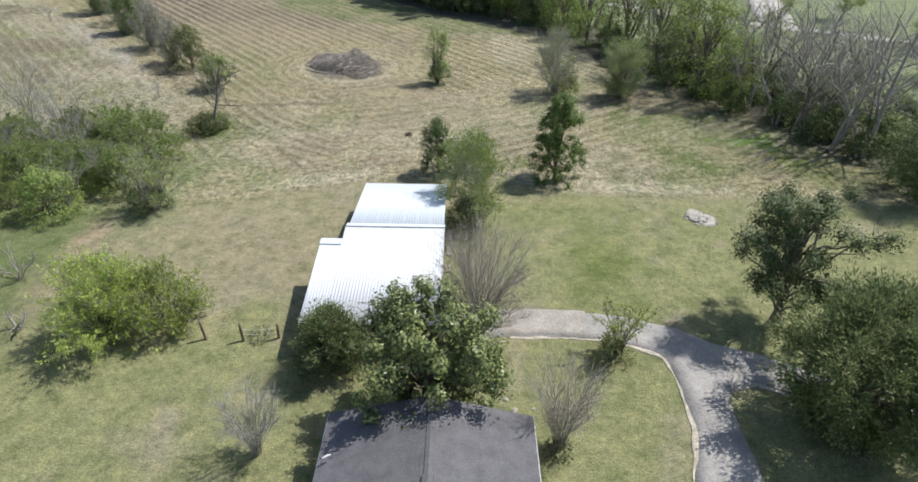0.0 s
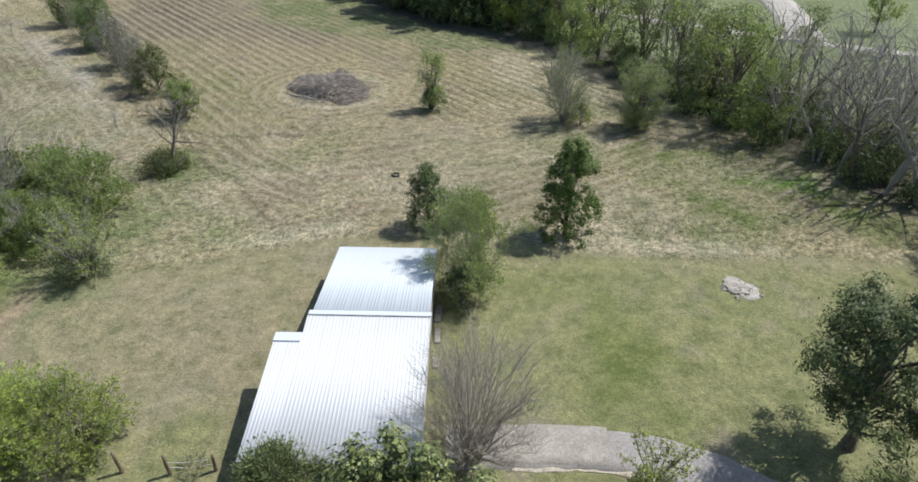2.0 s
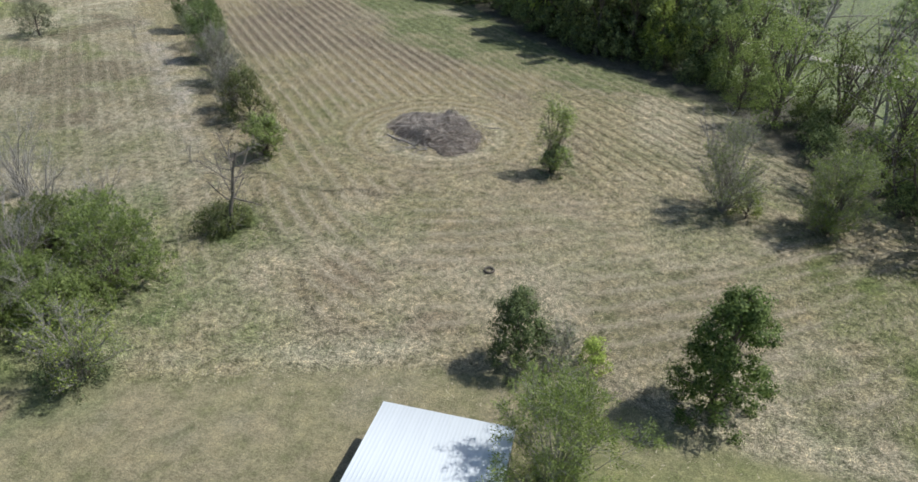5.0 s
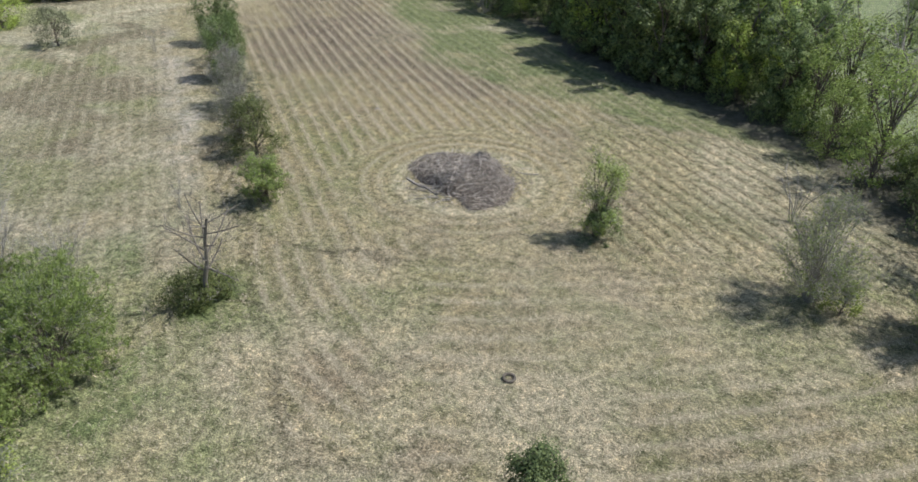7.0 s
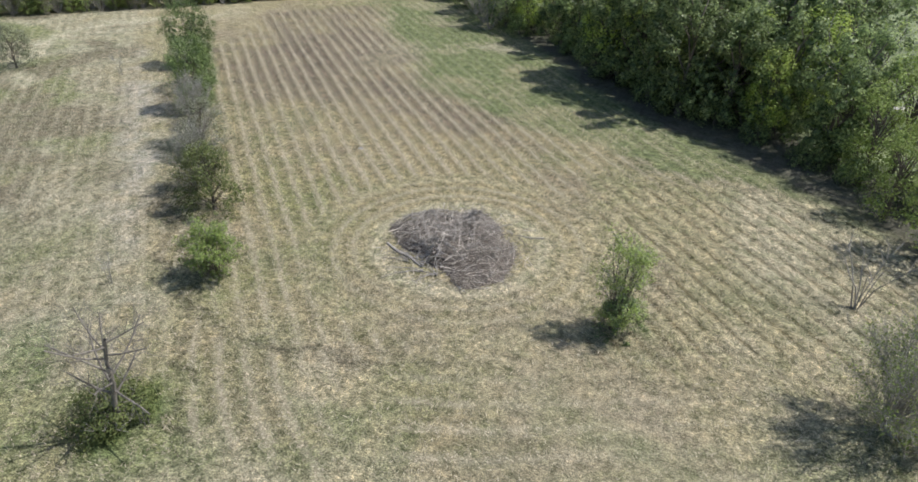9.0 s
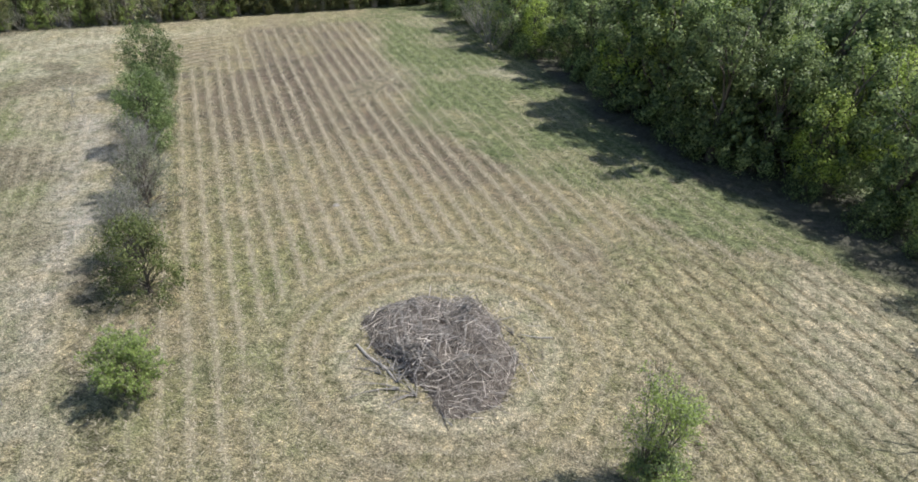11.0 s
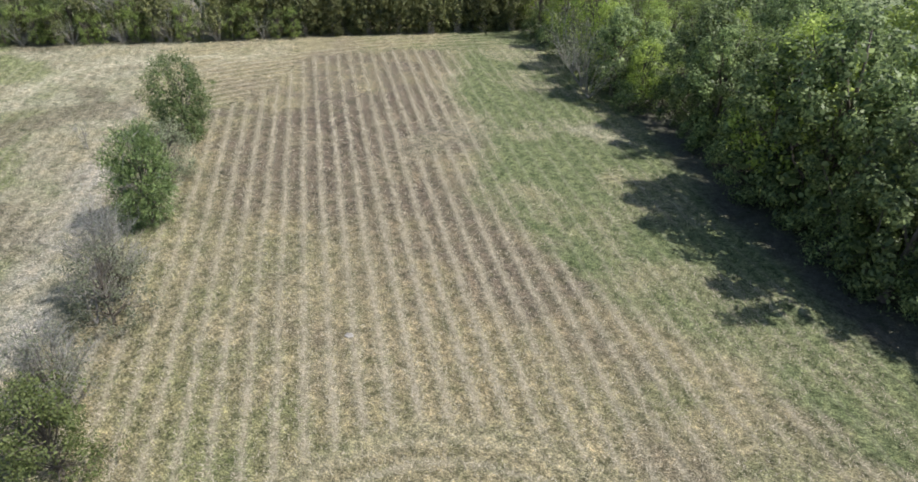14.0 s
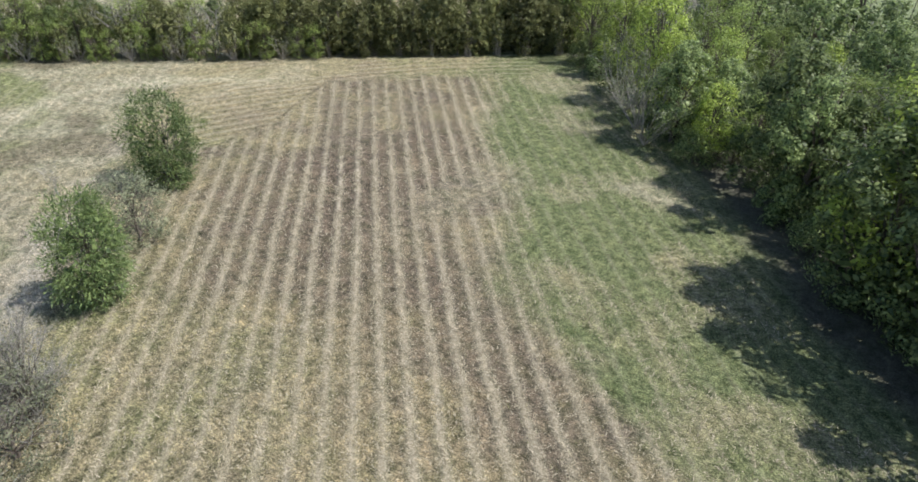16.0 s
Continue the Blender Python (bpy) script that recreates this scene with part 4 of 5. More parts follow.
rocks = thing("rock_heap", 18.7, 42.7, 0, "low heap of pale grey broken stone on the lawn", "rocks")
rng = np.random.default_rng(9)
part("mound", lump("mound", 1.3, 0.95, 0.2, ROCK, 3, 4), rocks).matrix_basis = pose(0, 0, 0.0, 0, 0, -40)
for i in range(70):
    a, r = rng.uniform(0, 6.28), 1.45 * math.sqrt(rng.uniform(0, 1))
    s = rng.uniform(0.03, 0.09) * (1.7 if i < 6 else 1.0)
    part("stone", lump("stone", s, s * 0.85, s * 0.6, ROCK, 20 + i, 2 if s > 0.1 else 1), rocks).matrix_basis = pose(r * math.cos(a - 0.7), r * math.sin(a - 0.7) * 0.85, 0.03 + 0.2 * max(0, 1 - (r / 1.3) ** 2), i * 13 % 30, 0, i * 40)

tyre = thing("old_tyre", -5.1, 57.9, 0.1, "small weathered dark tyre lying in the grass", "tyre")
R1, R2 = 0.30, 0.075
v = [((R1 + R2 * math.cos(q)) * math.cos(p), (R1 + R2 * math.cos(q)) * math.sin(p), R2 * math.sin(q)) for p in np.linspace(0, 6.283, 24, endpoint=False) for q in np.linspace(0, 6.283, 10, endpoint=False)]
f = [(i * 10 + j, (i + 1) % 24 * 10 + j, (i + 1) % 24 * 10 + (j + 1) % 10, i * 10 + (j + 1) % 10) for i in range(24) for j in range(10)]
part("tread", mesh_from("tread", np.array(v), np.array(f), RUBBER, True), tyre)

# ---- trees about the buildings ----
leafy_tree("magnolia_tree", -1.5, 22.5, 7.7, 7.8, MAGNOLIA, "broad dark glossy evergreen magnolia behind the house", 11, leaves=27000, size=0.2, shape="round", low=0.17, clumps=125, trunk=0.3, fill=0.4, puff=0.62, inner=1100)
leafy_tree("cedar_tree", -6.7, 25.8, 3.7, 4.3, PALE_CEDAR, "small rounded green evergreen beside the shed", 12, leaves=17000, size=0.17, shape="dome", low=0.06, clumps=90, trunk=0.18, aspect=0.32, spray=1, fill=0.4, inner=500)
leafy_tree("oak_tree", 19.3, 30.2, 8.6, 12.4, OAKLEAF, "open-crowned dark evergreen tree over the driveway", 13, leaves=19000, size=0.19, shape="umbrella", low=0.34, clumps=58, trunk=0.3, fill=0.2, puff=0.55, aspect=0.42, inner=170)
leafy_tree("cedar_tree", 19.8, 22.0, 7.6, 10.2, BROAD_CEDAR, "large spreading green cedar by the driveway", 14, leaves=52000, size=0.24, shape="round", low=0.04, clumps=200, trunk=0.34, fill=0.35, aspect=0.3, spray=1, puff=0.75, inner=500)
leafy_tree("cedar_tree", 37.8, 46.5, 7.5, 8.0, CEDAR, "feathery evergreen at the edge of the lawn", 15, leaves=16000, size=0.26, shape="round", low=0.1, clumps=120, aspect=0.3, spray=1, fill=0.4)
stemmed("bare_shrub", -9.4, 19.9, 3.9, 4.0, "leafless grey many-stemmed shrub on the lawn", 16, "shrub", "fountain", 60, 800, 0.016, TWIG_GREY, TWIG_GREY, low=0.35, long=0.2)
stemmed("crape_myrtle", 5.0, 20.6, 5.4, 4.6, "leafless tan crape myrtle with many stems", 17, "tree", "fountain", 60, 1000, 0.02, TWIG, TWIG, low=0.3, long=0.2)
stemmed("crape_myrtle", 1.2, 28.7, 7.2, 7.4, "leafless brown crape myrtle beside the shed", 18, "tree", "round", 130, 3400, 0.03, TWIG, TWIG, low=0.2, long=0.2, fill=0.3, fat=0.0048)
stemmed("young_tree", 9.2, 27.3, 3.7, 4.2, "thin young tree with sparse new leaves", 19, "tree", "fountain", 26, 420, 0.03, BARK, TWIG, LIME, 1800, 0.12, low=0.3)
leafy_tree("evergreen_shrub", 8.6, 26.6, 1.7, 2.6, OLIVE, "low dark shrub at the foot of a young tree", 20, "shrub", leaves=1600, size=0.11, shape="dome", low=0.05, clumps=40, trunk=0.05)
stemmed("young_tree", 1.0, 41.7, 7.2, 6.4, "thin-leaved spring tree leaning over the shed", 21, "tree", "round", 70, 1100, 0.022, TWIG_GREY, TWIG_GREY, HAZE, 26000, 0.12, low=0.1, fill=0.25, spray=1, aspect=0.4)
leafy_tree("evergreen_shrub", 0.6, 40.4, 2.6, 3.2, OAKLEAF, "dark shrub at the foot of a tree", 22, "shrub", leaves=2600, size=0.13, shape="dome", low=0.05, clumps=50, trunk=0.05)
leafy_tree("young_tree", -1.9, 49.9, 4.8, 3.6, CEDAR, "small bushy green tree at the edge of the field", 23, inner=300, leaves=9000, size=0.12, shape="dome", low=0.05, clumps=90, trunk=0.1)
leafy_tree("evergreen_tree", 8.1, 49.1, 7.5, 4.9, FRESH, "upright leafy green tree standing in the field", 24, leaves=16000, size=0.16, shape="dome", low=0.0, clumps=150, trunk=0.16, fill=0.3, puff=0.75, inner=300)
stemmed("grey_bush", 0.2, 50.0, 3.2, 3.4, "grey half-bare bush beside a small green tree", 124, "bush", "dome", 50, 900, 0.018, TWIG_GREY, TWIG_GREY, GREYLEAF, 2600, 0.1, low=0.05, fill=0.3)
leafy_tree("lime_bush", 2.1, 50.3, 2.3, 2.0, LIME, "small bright yellow-green bush at the field edge", 125, "bush", leaves=1800, size=0.13, shape="dome", low=0.03, clumps=40, trunk=0.05)
stemmed("lime_bush", -20.2, 28.3, 5.0, 8.0, "bright yellow-green spring bush by the fence", 25, "bush", "dome", 100, 2400, 0.025, BARK, TWIG, LIME, 24000, 0.16, low=0.08, long=0.24, fill=0.35, spray=1, aspect=0.32)
stemmed("lime_bush", -17.3, 29.3, 4.1, 6.0, "bright yellow-green spring bush by the fence", 26, "bush", "dome", 70, 1500, 0.025, BARK, TWIG, LIME, 14000, 0.16, low=0.08, long=0.24, fill=0.35, spray=1, aspect=0.32)
bare_tree("broken_trunk", -25.8, 28.4, 2.2, "pale broken dead trunk with a few limbs", 27, "dead tree", 3, ((3, 2), 45, 0.6, 0.0, 0.15), 0.10, PALE_BARK, PALE_BARK, 55)

# ---- trees in the field ----
stemmed("young_tree", -2.9, 73.4, 6.4, 3.4, "slender spring tree with a dark leafy foot", 28, "tree", "round", 40, 700, 0.03, BARK, TWIG_GREY, HAZE, 6500, 0.12, low=0.08, fill=0.3)
leafy_tree("evergreen_shrub", -2.7, 73.2, 2.6, 2.7, CEDAR, "dark bush at the foot of a spring tree", 128, "shrub", leaves=2600, size=0.13, shape="dome", low=0.02, clumps=50, trunk=0.05)
stemmed("bare_tree", 10.6, 70.6, 7.2, 7.0, "grey budding tree with many stems in the field", 29, "tree", "round", 80, 2600, 0.035, PALE_BARK, TWIG_GREY, HAZE, 6500, 0.12, low=0.12, fill=0.3)
leafy_tree("evergreen_shrub", 12.2, 69.6, 2.4, 2.2, LIME, "yellow-green bush at the foot of a budding tree", 30, "shrub", leaves=1500, size=0.13, shape="dome", low=0.05, clumps=40, trunk=0.05)
stemmed("young_tree", 17.7, 69.1, 6.6, 6.4, "rounded olive-green spring tree at the field edge", 31, "tree", "round", 80, 2200, 0.035, BARK, TWIG_GREY, HAZE, 18000, 0.12, low=0.06, fill=0.3)
bare_tree("dead_tree", -24.0, 58.2, 7.6, "leafless grey dead tree with a straight trunk", 32, "dead tree", 1, ((14, 7, 5), 55, 0.45, 0.05, 0.10), 0.15, DEAD_BARK, DEAD_BARK, reach=0.92)
stemmed("dead_branches", -24.2, 57.9, 1.3, 4.6, "pale dead branches drooping round the foot of a dead tree", 96, "branches", "fountain", 16, 110, 0.018, PALE_BARK, PALE_BARK, low=0.2, long=0.5, fat=0.009)
leafy_tree("evergreen_shrub", -24.6, 58.4, 1.3, 5.6, OLIVE, "low green bramble round the dead tree", 33, "shrub", leaves=6500, size=0.14, shape="dome", low=0.02, clumps=80, trunk=0.04)
stemmed("bare_shrub", 10.6, 80.6, 4.4, 5.6, "pale leafless branches rising from weeds", 34, "shrub", "fountain", 7, 26, 0.045, PALE_BARK, PALE_BARK, low=0.7, long=0.25, fat=0.02, fill=0.8)

# ---- hedge of small trees ----
HEDGE = "hedge of small trees"
stemmed("hedge_bush", -27.5, 69.7, 3.9, 4.4, "low dense green bush at the end of the hedge", 41, "bush", "round", 60, 1500, 0.02, BARK, TWIG, FEATHER, 13000, 0.12, HEDGE, low=0.03, fill=0.3)
leafy_tree("hedge_tree", -32.9, 76.7, 5.2, 5.8, OLIVE, "bushy olive-green small tree in a hedge", 42, leaves=8500, size=0.14, shape="dome", low=0.03, clumps=110, trunk=0.12, group=HEDGE, fill=0.35)
stemmed("hedge_tree", -36.0, 78.8, 5.8, 4.8, "grey leafless small tree in a hedge", 43, "tree", "round", 70, 1900, 0.03, BARK, TWIG_GREY, GREYLEAF, 2600, 0.12, HEDGE, low=0.08, fill=0.3)
leafy_tree("hedge_tree", -39.9, 84.4, 5.0, 5.2, GREYLEAF, "grey-green thin-leaved small tree in a hedge", 44, leaves=4200, size=0.13, shape="dome", low=0.03, clumps=100, trunk=0.1, group=HEDGE, twig=TWIG_GREY)
stemmed("hedge_tree", -41.6, 86.0, 6.2, 5.0, "grey leafless small tree in a hedge", 45, "tree", "round", 70, 2000, 0.03, BARK, TWIG_GREY, GREYLEAF, 1200, 0.12, HEDGE, low=0.08, fill=0.3)
leafy_tree("hedge_tree", -47.1, 92.8, 7.0, 6.2, CEDAR, "dark cedar with dead grey limbs in a hedge", 46, leaves=15000, inner=450, size=0.2, shape="column", low=0.02, clumps=110, aspect=0.3, spray=1, trunk=0.15, group=HEDGE, twig=PALE_BARK)
leafy_tree("hedge_tree", -51.2, 97.9, 4.9, 5.6, GREYLEAF, "grey-green bushy small tree in a hedge", 47, leaves=5500, size=0.14, shape="round", low=0.04, clumps=100, trunk=0.1, group=HEDGE)
leafy_tree("hedge_tree", -56.8, 104.3, 6.9, 6.2, CEDAR, "dense green cedar at the far end of the hedge", 48, leaves=16000, inner=500, size=0.2, shape="round", low=0.02, clumps=120, aspect=0.3, spray=1, trunk=0.15, group=HEDGE)
leafy_tree("hedge_tree", -75.0, 95.6, 4.8, 5.4, GREYLEAF, "grey-green lone bush in the meadow", 49, "bush", leaves=5000, size=0.17, shape="dome", low=0.04, clumps=90, trunk=0.1)
leafy_tree("hedge_tree", -89.0, 99.5, 6.0, 7.5, LIME, "yellow-green tree at the meadow edge", 50, leaves=6000, size=0.2, shape="round", low=0.05, clumps=110, trunk=0.15)

bare_tree("dead_tree", -47.9, 92.0, 5.6, "bleached dead tree standing against a cedar", 52, "dead tree", 2, ((7, 4, 3), 55, 0.5, 0.03, 0.16), 0.07, PALE_BARK, PALE_BARK, 14, group=HEDGE)
bare_tree("dead_tree", -40.6, 83.8, 6.2, "bleached leafless tree in a hedge", 53, "dead tree", 2, ((8, 5, 4), 50, 0.5, 0.05, 0.15), 0.08, PALE_BARK, PALE_BARK, 12, group=HEDGE)

# ---- small things ----
for i, (x, y, s) in enumerate(((-27.7, 90.2, 0.28), (3.0, 22.9, 0.2), (3.6, 22.0, 0.24), (2.6, 23.6, 0.16), (4.0, 23.0, 0.14))):
    stone = thing("field_stone", x, y, 0, "small pale stone lying in the grass", "stone", "scattered stones", turn=i * 50)
    part("body", lump("body", s, s * 0.8, s * 0.5, ROCK, 60 + i, 2), stone)
for i, (x, y, w, d) in enumerate(((-0.75, 39.6, 0.4, 1.5), (-0.7, 37.6, 0.35, 1.2), (-0.72, 35.4, 0.35, 0.9))):
    slab = thing("concrete_slab", x, y, 0, "pale broken concrete slab beside the shed wall", "slab", "concrete slabs", turn=4 * i - 4)
    part("body", block("body", (-w / 2, -d / 2, -0.05), (w / 2, d / 2, 0.09), CONCRETE), slab)
stemmed("dry_weeds", -11.4, 28.2, 0.7, 1.8, "dry brown weeds along the fence line", 91, "weeds", "dome", 40, 300, 0.008, TWIG, TWIG, OLIVE, 500, 0.08, low=0.2, foot=0.7)
stemmed("dry_weeds", 4.9, 20.2, 0.8, 1.9, "dry weeds at the foot of a crape myrtle", 92, "weeds", "dome", 40, 300, 0.008, TWIG, TWIG, OLIVE, 900, 0.09, low=0.2, foot=0.7)
stemmed("sapling", -33.0, 66.8, 2.6, 1.6, "thin leafless sapling in the meadow", 93, "sapling", "fountain", 7, 60, 0.018, TWIG_GREY, TWIG_GREY, low=0.5)
stemmed("sapling", -62.0, 98.0, 2.8, 2.2, "thin leafless sapling in the meadow", 94, "sapling", "fountain", 9, 80, 0.02, TWIG_GREY, TWIG_GREY, low=0.4)
stemmed("dead_branches", -28.6, 33.4, 2.4, 5.0, "pale fallen dead branches in tall weeds", 95, "branches", "fountain", 9, 60, 0.04, PALE_BARK, PALE_BARK, low=0.3, long=0.3, fat=0.014)

# ---- thicket on the left ----
THICKET = "thicket bushes"
proto_feather = stemmed("thicket_bush", -28.0, 50.8, 5.0, 9.2, "feathery soft green bush in a thicket", 61, "bush", "dome", 90, 1000, 0.02, BARK, TWIG_GREY, FEATHER, 21000, 0.19, THICKET, low=0.06, long=0.2, fill=0.35, spray=1, aspect=0.28)
proto_lime = leafy_tree("thicket_bush", -27.2, 45.8, 3.6, 4.8, FEATHER, "yellow-green bush in a thicket", 62, "bush", limbs=20, forks=1, leaves=4500, size=0.17, shape="dome", low=0.04, clumps=110, trunk=0.08, group=THICKET)
proto_grey = stemmed("thicket_tree", -33.0, 49.0, 6.0, 7.0, "grey leafless tangled tree in a thicket", 63, "tree", "fountain", 22, 420, 0.04, PALE_BARK, TWIG_GREY, group="thicket trees", low=0.35, long=0.22)
stemmed("thicket_tree", -23.6, 42.8, 5.0, 5.2, "half-bare shrub with new leaves at the field edge", 64, "shrub", "round", 46, 1100, 0.035, PALE_BARK, TWIG_GREY, LIME, 3200, 0.12, low=0.1, fill=0.3)
leafy_tree("evergreen_shrub", -23.9, 42.6, 2.2, 3.6, OAKLEAF, "dark shrub under a half-bare shrub", 65, "shrub", leaves=2600, size=0.13, shape="dome", low=0.02, clumps=60, trunk=0.05)


def placed(ob, spots):
    """Copies of a thing at (x, y, scale, turn)."""
    for x, y, s, a in spots:
        copy_thing(ob, pose(x, y, 0, 0, 0, a) @ Matrix.Scale(s, 4))


placed(proto_feather, [(-34.5, 45.5, 0.85, 70), (-34.0, 52.5, 0.8, 190), (-41.0, 49.0, 0.9, 250), (-38.0, 41.0, 0.85, 20), (-46, 44, 1.0, 130), (-31.5, 46.5, 0.8, 10), (-37, 49.5, 0.95, 100), (-32.0, 54.0, 0.75, 310), (-43, 53, 0.8, 60)])
placed(proto_lime, [(-31.0, 41.5, 1.05, 80), (-35.5, 38.5, 1.1, 200), (-30.0, 47.5, 0.9, 300), (-39.5, 45.0, 1.0, 30)])
placed(proto_grey, [(-28.6, 46.2, 0.7, 40), (-36.5, 55.0, 1.0, 120), (-42.0, 58.5, 1.1, 200), (-38.0, 47.5, 1.0, 310), (-30.2, 42.8, 0.7, 10), (-45.0, 53.0, 1.1, 70), (-33.5, 57.0, 0.7, 170), (-33.0, 33.0, 0.8, 20), (-29.6, 30.0, 0.7, 220)])

# ---- wood along the field ----
WOOD = "woodland trees"
kinds = {
    "dark": leafy_tree("woodland_tree", 12, 104, 11.0, 8.5, WOODLEAF, "tall dark broad-leaved evergreen in a wood", 71, limbs=22, forks=1, leaves=9000, inner=1100, size=0.25, shape="round", low=0.05, clumps=66, puff=0.72, fill=0.4, trunk=0.3, group=WOOD),
    "dark2": leafy_tree("woodland_tree", 4, 112, 9.5, 8.0, WOODLEAF, "dark leafy evergreen in a wood", 72, limbs=20, forks=1, leaves=8000, inner=900, size=0.24, shape="dome", low=0.03, clumps=64, puff=0.72, fill=0.4, trunk=0.25, group=WOOD),
    "lime": leafy_tree("woodland_tree", 8, 118, 10.5, 7.0, LIME, "yellow-green spring tree in a wood", 73, limbs=24, forks=1, leaves=4200, size=0.29, shape="round", low=0.2, clumps=130, trunk=0.22, group=WOOD),
    "olive": leafy_tree("woodland_tree", 33, 84, 8.5, 6.5, HAZE, "thin olive-green tree in a wood", 74, limbs=30, forks=2, leaves=3400, size=0.21, shape="round", low=0.06, clumps=80, fill=0.35, trunk=0.18, group=WOOD),
    "back": leafy_tree("woodland_tree", 24, 116, 10.5, 8.5, WOODLEAF, "leafy evergreen deep inside a wood", 81, limbs=8, forks=0, leaves=2000, size=0.46, shape="round", low=0.15, clumps=60, trunk=0.25, group=WOOD),
    "bare": bare_tree("woodland_tree", 36, 62, 13.0, "tall leafless grey tree in a wood", 75, "tree", 2, ((8, 5, 4), 50, 0.55, 0.05, 0.16), 0.17, PALE_BARK, TWIG_GREY, 8, None, 0, 0.1, WOOD, 0.66),
    "budding": bare_tree("woodland_tree", 33, 70, 11.5, "tall budding tree with yellow-green leaves in a wood", 76, "tree", 3, ((8, 5, 4), 48, 0.55, 0.06, 0.15), 0.16, BARK, TWIG_GREY, 12, LIME, 1900, 0.14, WOOD, 0.66),
    "brush": leafy_tree("woodland_bush", 20, 82, 3.2, 5.0, WOODLEAF, "dark undergrowth bush at the edge of a wood", 77, "bush", limbs=8, forks=1, leaves=2400, inner=180, size=0.2, shape="dome", low=0.02, clumps=80, trunk=0.06, group="undergrowth"),
    "cane": bare_tree("woodland_bush", -33, 144, 6.5, "pale leafless canes leaning out of a wood edge", 78, "bush", 14, ((4, 3), 20, 0.45, 0.02, 0.1), 0.04, PALE_BARK, TWIG_GREY, 42, GREYLEAF, 1200, 0.14, "undergrowth", 0.8),
    "pine": leafy_tree("woodland_tree", -66, 141, 8.0, 4.6, CANE, "narrow olive-green tree in a dense belt", 79, limbs=10, forks=1, leaves=3000, inner=240, size=0.5, shape="column", low=0.01, clumps=90, trunk=0.12, group="tree belt", aspect=0.17, spray=1),
    "reed": stemmed("woodland_bush", -62, 142, 5.5, 3.4, "pale olive canes at the foot of a tree belt", 80, "bush", "fountain", 40, 200, 0.02, TWIG, TWIG, CANE, 2200, 0.3, "undergrowth", low=0.3, foot=0.8),
}
rng = np.random.default_rng(77)
line = np.array(EDGE, dtype=float)[1:]
seg = np.linalg.norm(np.diff(line, axis=0), axis=1)
cum = np.concatenate([[0], np.cumsum(seg)])


def along(s):
    i = min(len(seg) - 1, max(0, int(np.searchsorted(cum, s) - 1)))
    d = (line[i + 1] - line[i]) / seg[i]
    return line[i] + d * (s - cum[i]), np.array((d[1], -d[0]))


def stand(kind, x, y, s):
    copy_thing(kinds[kind], pose(x, y, 0, 0, 0, rng.uniform(0, 360)) @ Matrix.Diagonal((s * rng.uniform(0.9, 1.12), s * rng.uniform(0.9, 1.12), s, 1)))


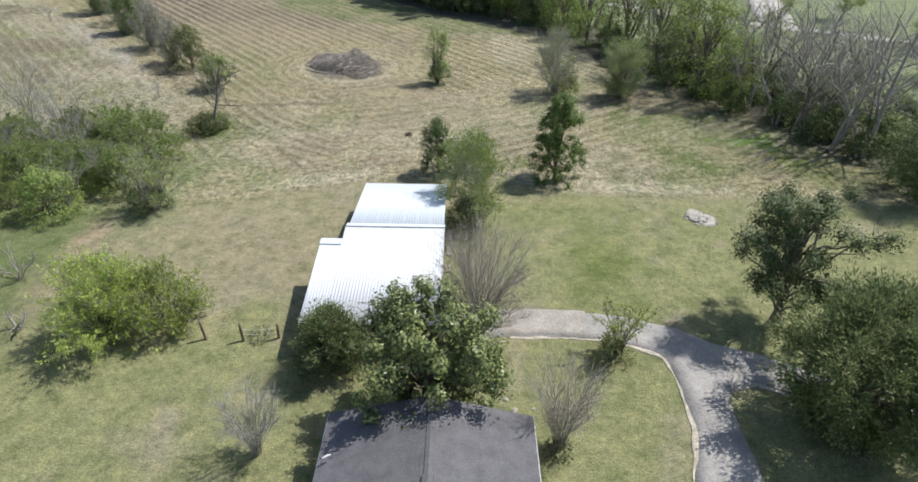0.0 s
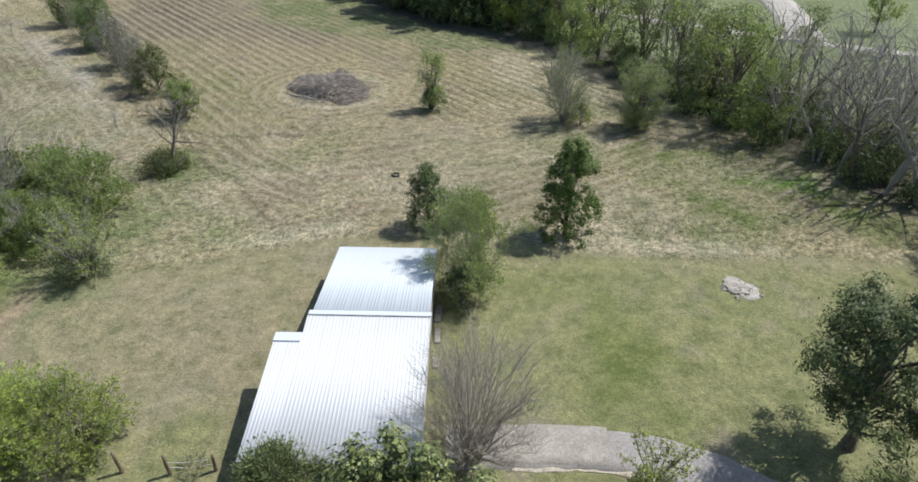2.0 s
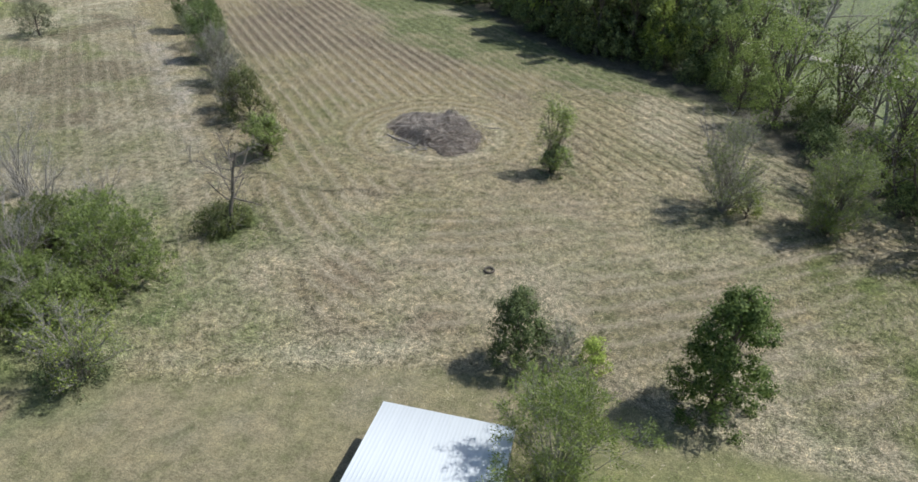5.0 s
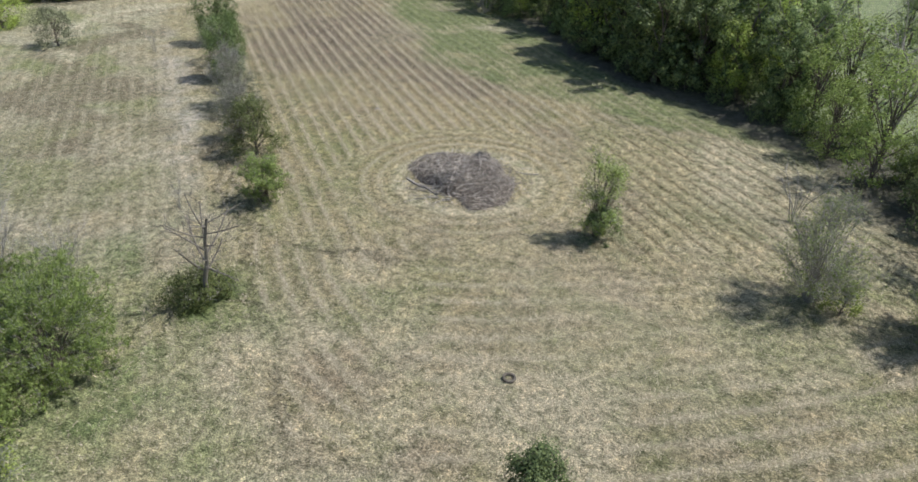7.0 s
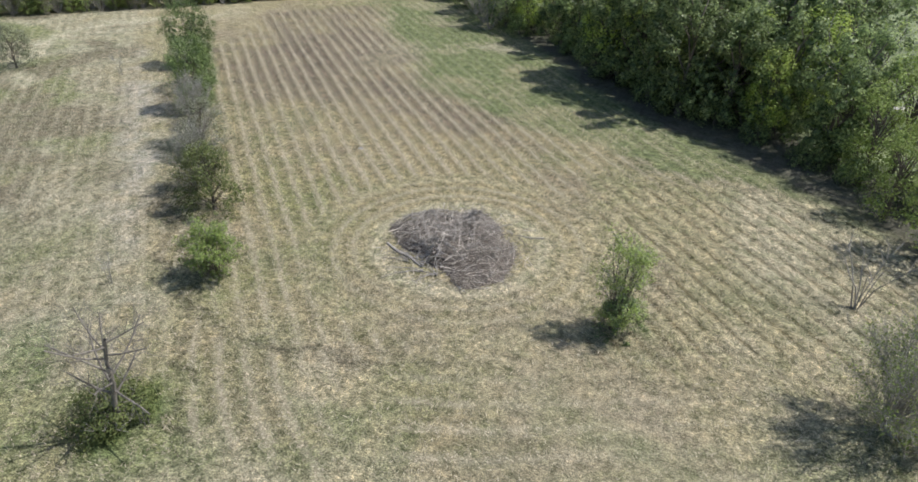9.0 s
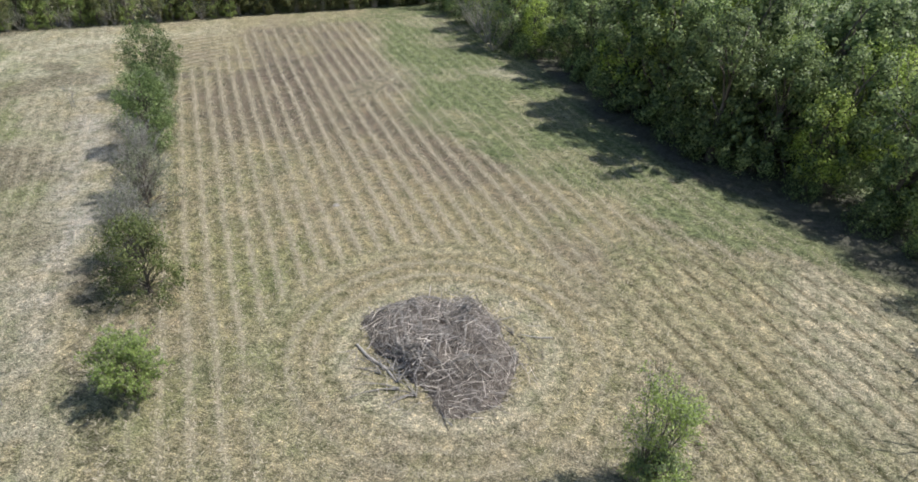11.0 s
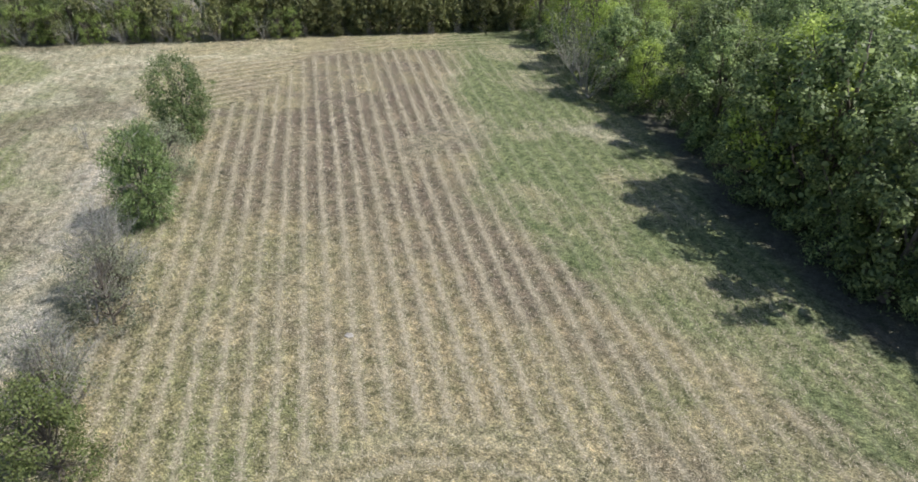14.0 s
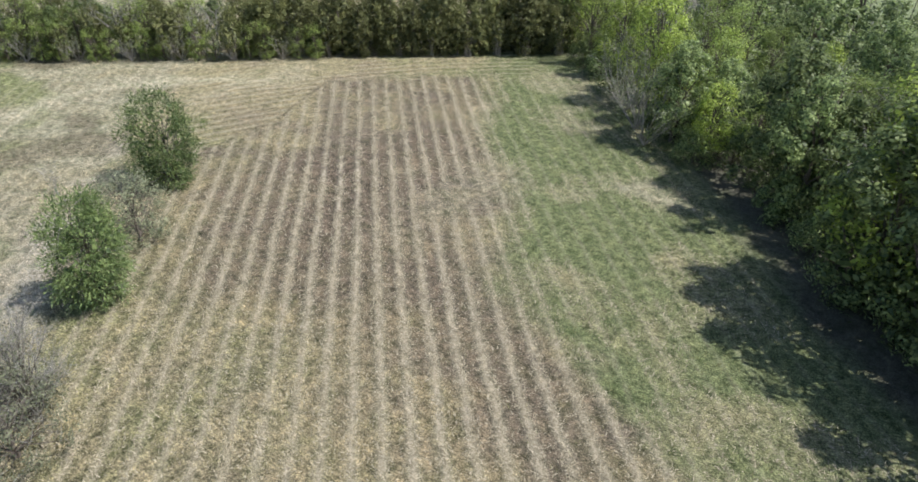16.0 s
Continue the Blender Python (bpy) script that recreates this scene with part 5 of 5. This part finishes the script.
s = 1.0
while s < cum[-1]:
    p, n = along(s)
    y = p[1]
    # open, half-bare wood near the lawn; dense evergreen wood beside the field
    if y < 72:
        choice = ["bare", "budding", "bare", "olive", "bare"]
    elif y < 94:
        choice = ["olive", "bare", "olive", "budding"]
    elif y < 126:
        choice = ["dark", "dark2", "dark", "lime", "dark2", "dark"]
    else:
        choice = ["olive", "lime", "olive", "bare", "dark2", "dark2"]
    deep = 74 < y < 128
    for depth, spread in ((6.4, 1.0), (10.0, 2.0), (13.5, 2.5), (18.0, 3.0), (24.0, 3.0)) if deep and y > 94 else ((3.0, 1.0), (6.4, 1.0), (10.0, 2.0), (14.5, 2.5)) if deep else ((1.5, 1.2), (6.0, 2.0), (11.0, 2.5), (17.0, 3.0), (23.0, 3.0), (30.0, 3.0), (38.0, 3.0)):
        if depth > 13 and y < 98 or depth > 2 and y < 92 and rng.uniform() > 0.85 or depth > 7 and y < 92 and rng.uniform() > 0.6:
            continue
        q = p + n * (depth + rng.uniform(-spread, spread) * 0.8)
        if deep and y > 94 and 9 < depth < 30:
            choice = ["lime", "olive", "dark2", "bare", "dark"]
        if deep and q[0] > 13 and q[1] < 114:
            choice = ["olive", "bare", "olive", "budding", "olive"]
        if deep and depth < 4:
            choice = ["olive"]
        stand("back" if depth > 22 else choice[int(rng.integers(len(choice)))], q[0], q[1], rng.uniform(0.72, 1.25) * (1.08 if deep else 1.12 if y < 80 else 0.9))
    for lo, hi in ((4.0, 6.0),) if deep else ((0.8, 2.6), (3.0, 5.5), (5.5, 9.0), (9.0, 14.0)) if y < 84 else ((-0.3, 1.2), (3, 6)):
        q = p + n * rng.uniform(lo, hi)
        stand("brush", q[0], q[1], rng.uniform(0.65, 0.95) * (1 + max(0.0, lo - 1) * 0.08) if y < 84 else rng.uniform(0.7, 1.1))
    s += rng.uniform(4.0, 5.2)
for x, y in ((-31.0, 136.0), (-29.0, 132.8), (-33.5, 140.0)):
    stand("cane", x, y, rng.uniform(0.95, 1.2))

for x, y, sc in ((35.3, 56.2, 1.0), (36.2, 64.7, 1.1), (38.0, 62.6, 1.05), (31.0, 66.0, 0.95), (29.5, 82.0, 0.95), (40.0, 58.0, 1.1), (42.0, 66.0, 1.15), (33.5, 60.5, 1.0), (44.0, 52.0, 1.0), (38.0, 70.0, 1.1), (46.0, 61.0, 1.1), (36.5, 75.5, 1.0)):
    stand("bare", x, y, sc)
for x, y, sc in ((-10.2, 118.7, 1.12), (-1.6, 109.3, 1.12), (-5.0, 113.2, 1.0), (7.0, 106.5, 1.0), (-15.5, 126.5, 0.95)):
    stand("dark", x, y, sc)
# belt of trees that closes the far end of the field
for i in range(52):
    f = i / 51
    x, y = -46 - 78 * f, 153.5 - 62 * f
    for d in (0.8, 4.5):
        kind = "pine" if f < 0.42 else ("olive", "pine", "dark2", "bare", "olive")[int(rng.integers(5))]
        stand(kind, x - 0.62 * d + rng.uniform(-0.8, 0.8), y + 0.78 * d + rng.uniform(-0.8, 0.8), rng.uniform(0.7, 1.0) * (0.75 if kind in ("dark2", "lime", "bare") else 1))
    if i % 2:
        stand("reed", x + rng.uniform(-1, 1), y + rng.uniform(-0.6, 0.6), rng.uniform(0.7, 1.0))
    if f > 0.3:
        stand("olive" if i % 3 else "cane", x + 0.5, y - 0.6, rng.uniform(0.4, 0.6))
# scattered trees past the lane
for x, y, k in ((44, 92, "olive"), (62, 108, "lime"), (40, 124, "dark2"), (28, 132, "olive"), (68, 92, "dark"), (46, 140, "dark2"), (20, 140, "dark"), (58, 78, "olive"), (64, 70, "dark"), (52, 66, "budding")):
    stand(k, x, y, rng.uniform(0.8, 1.1))
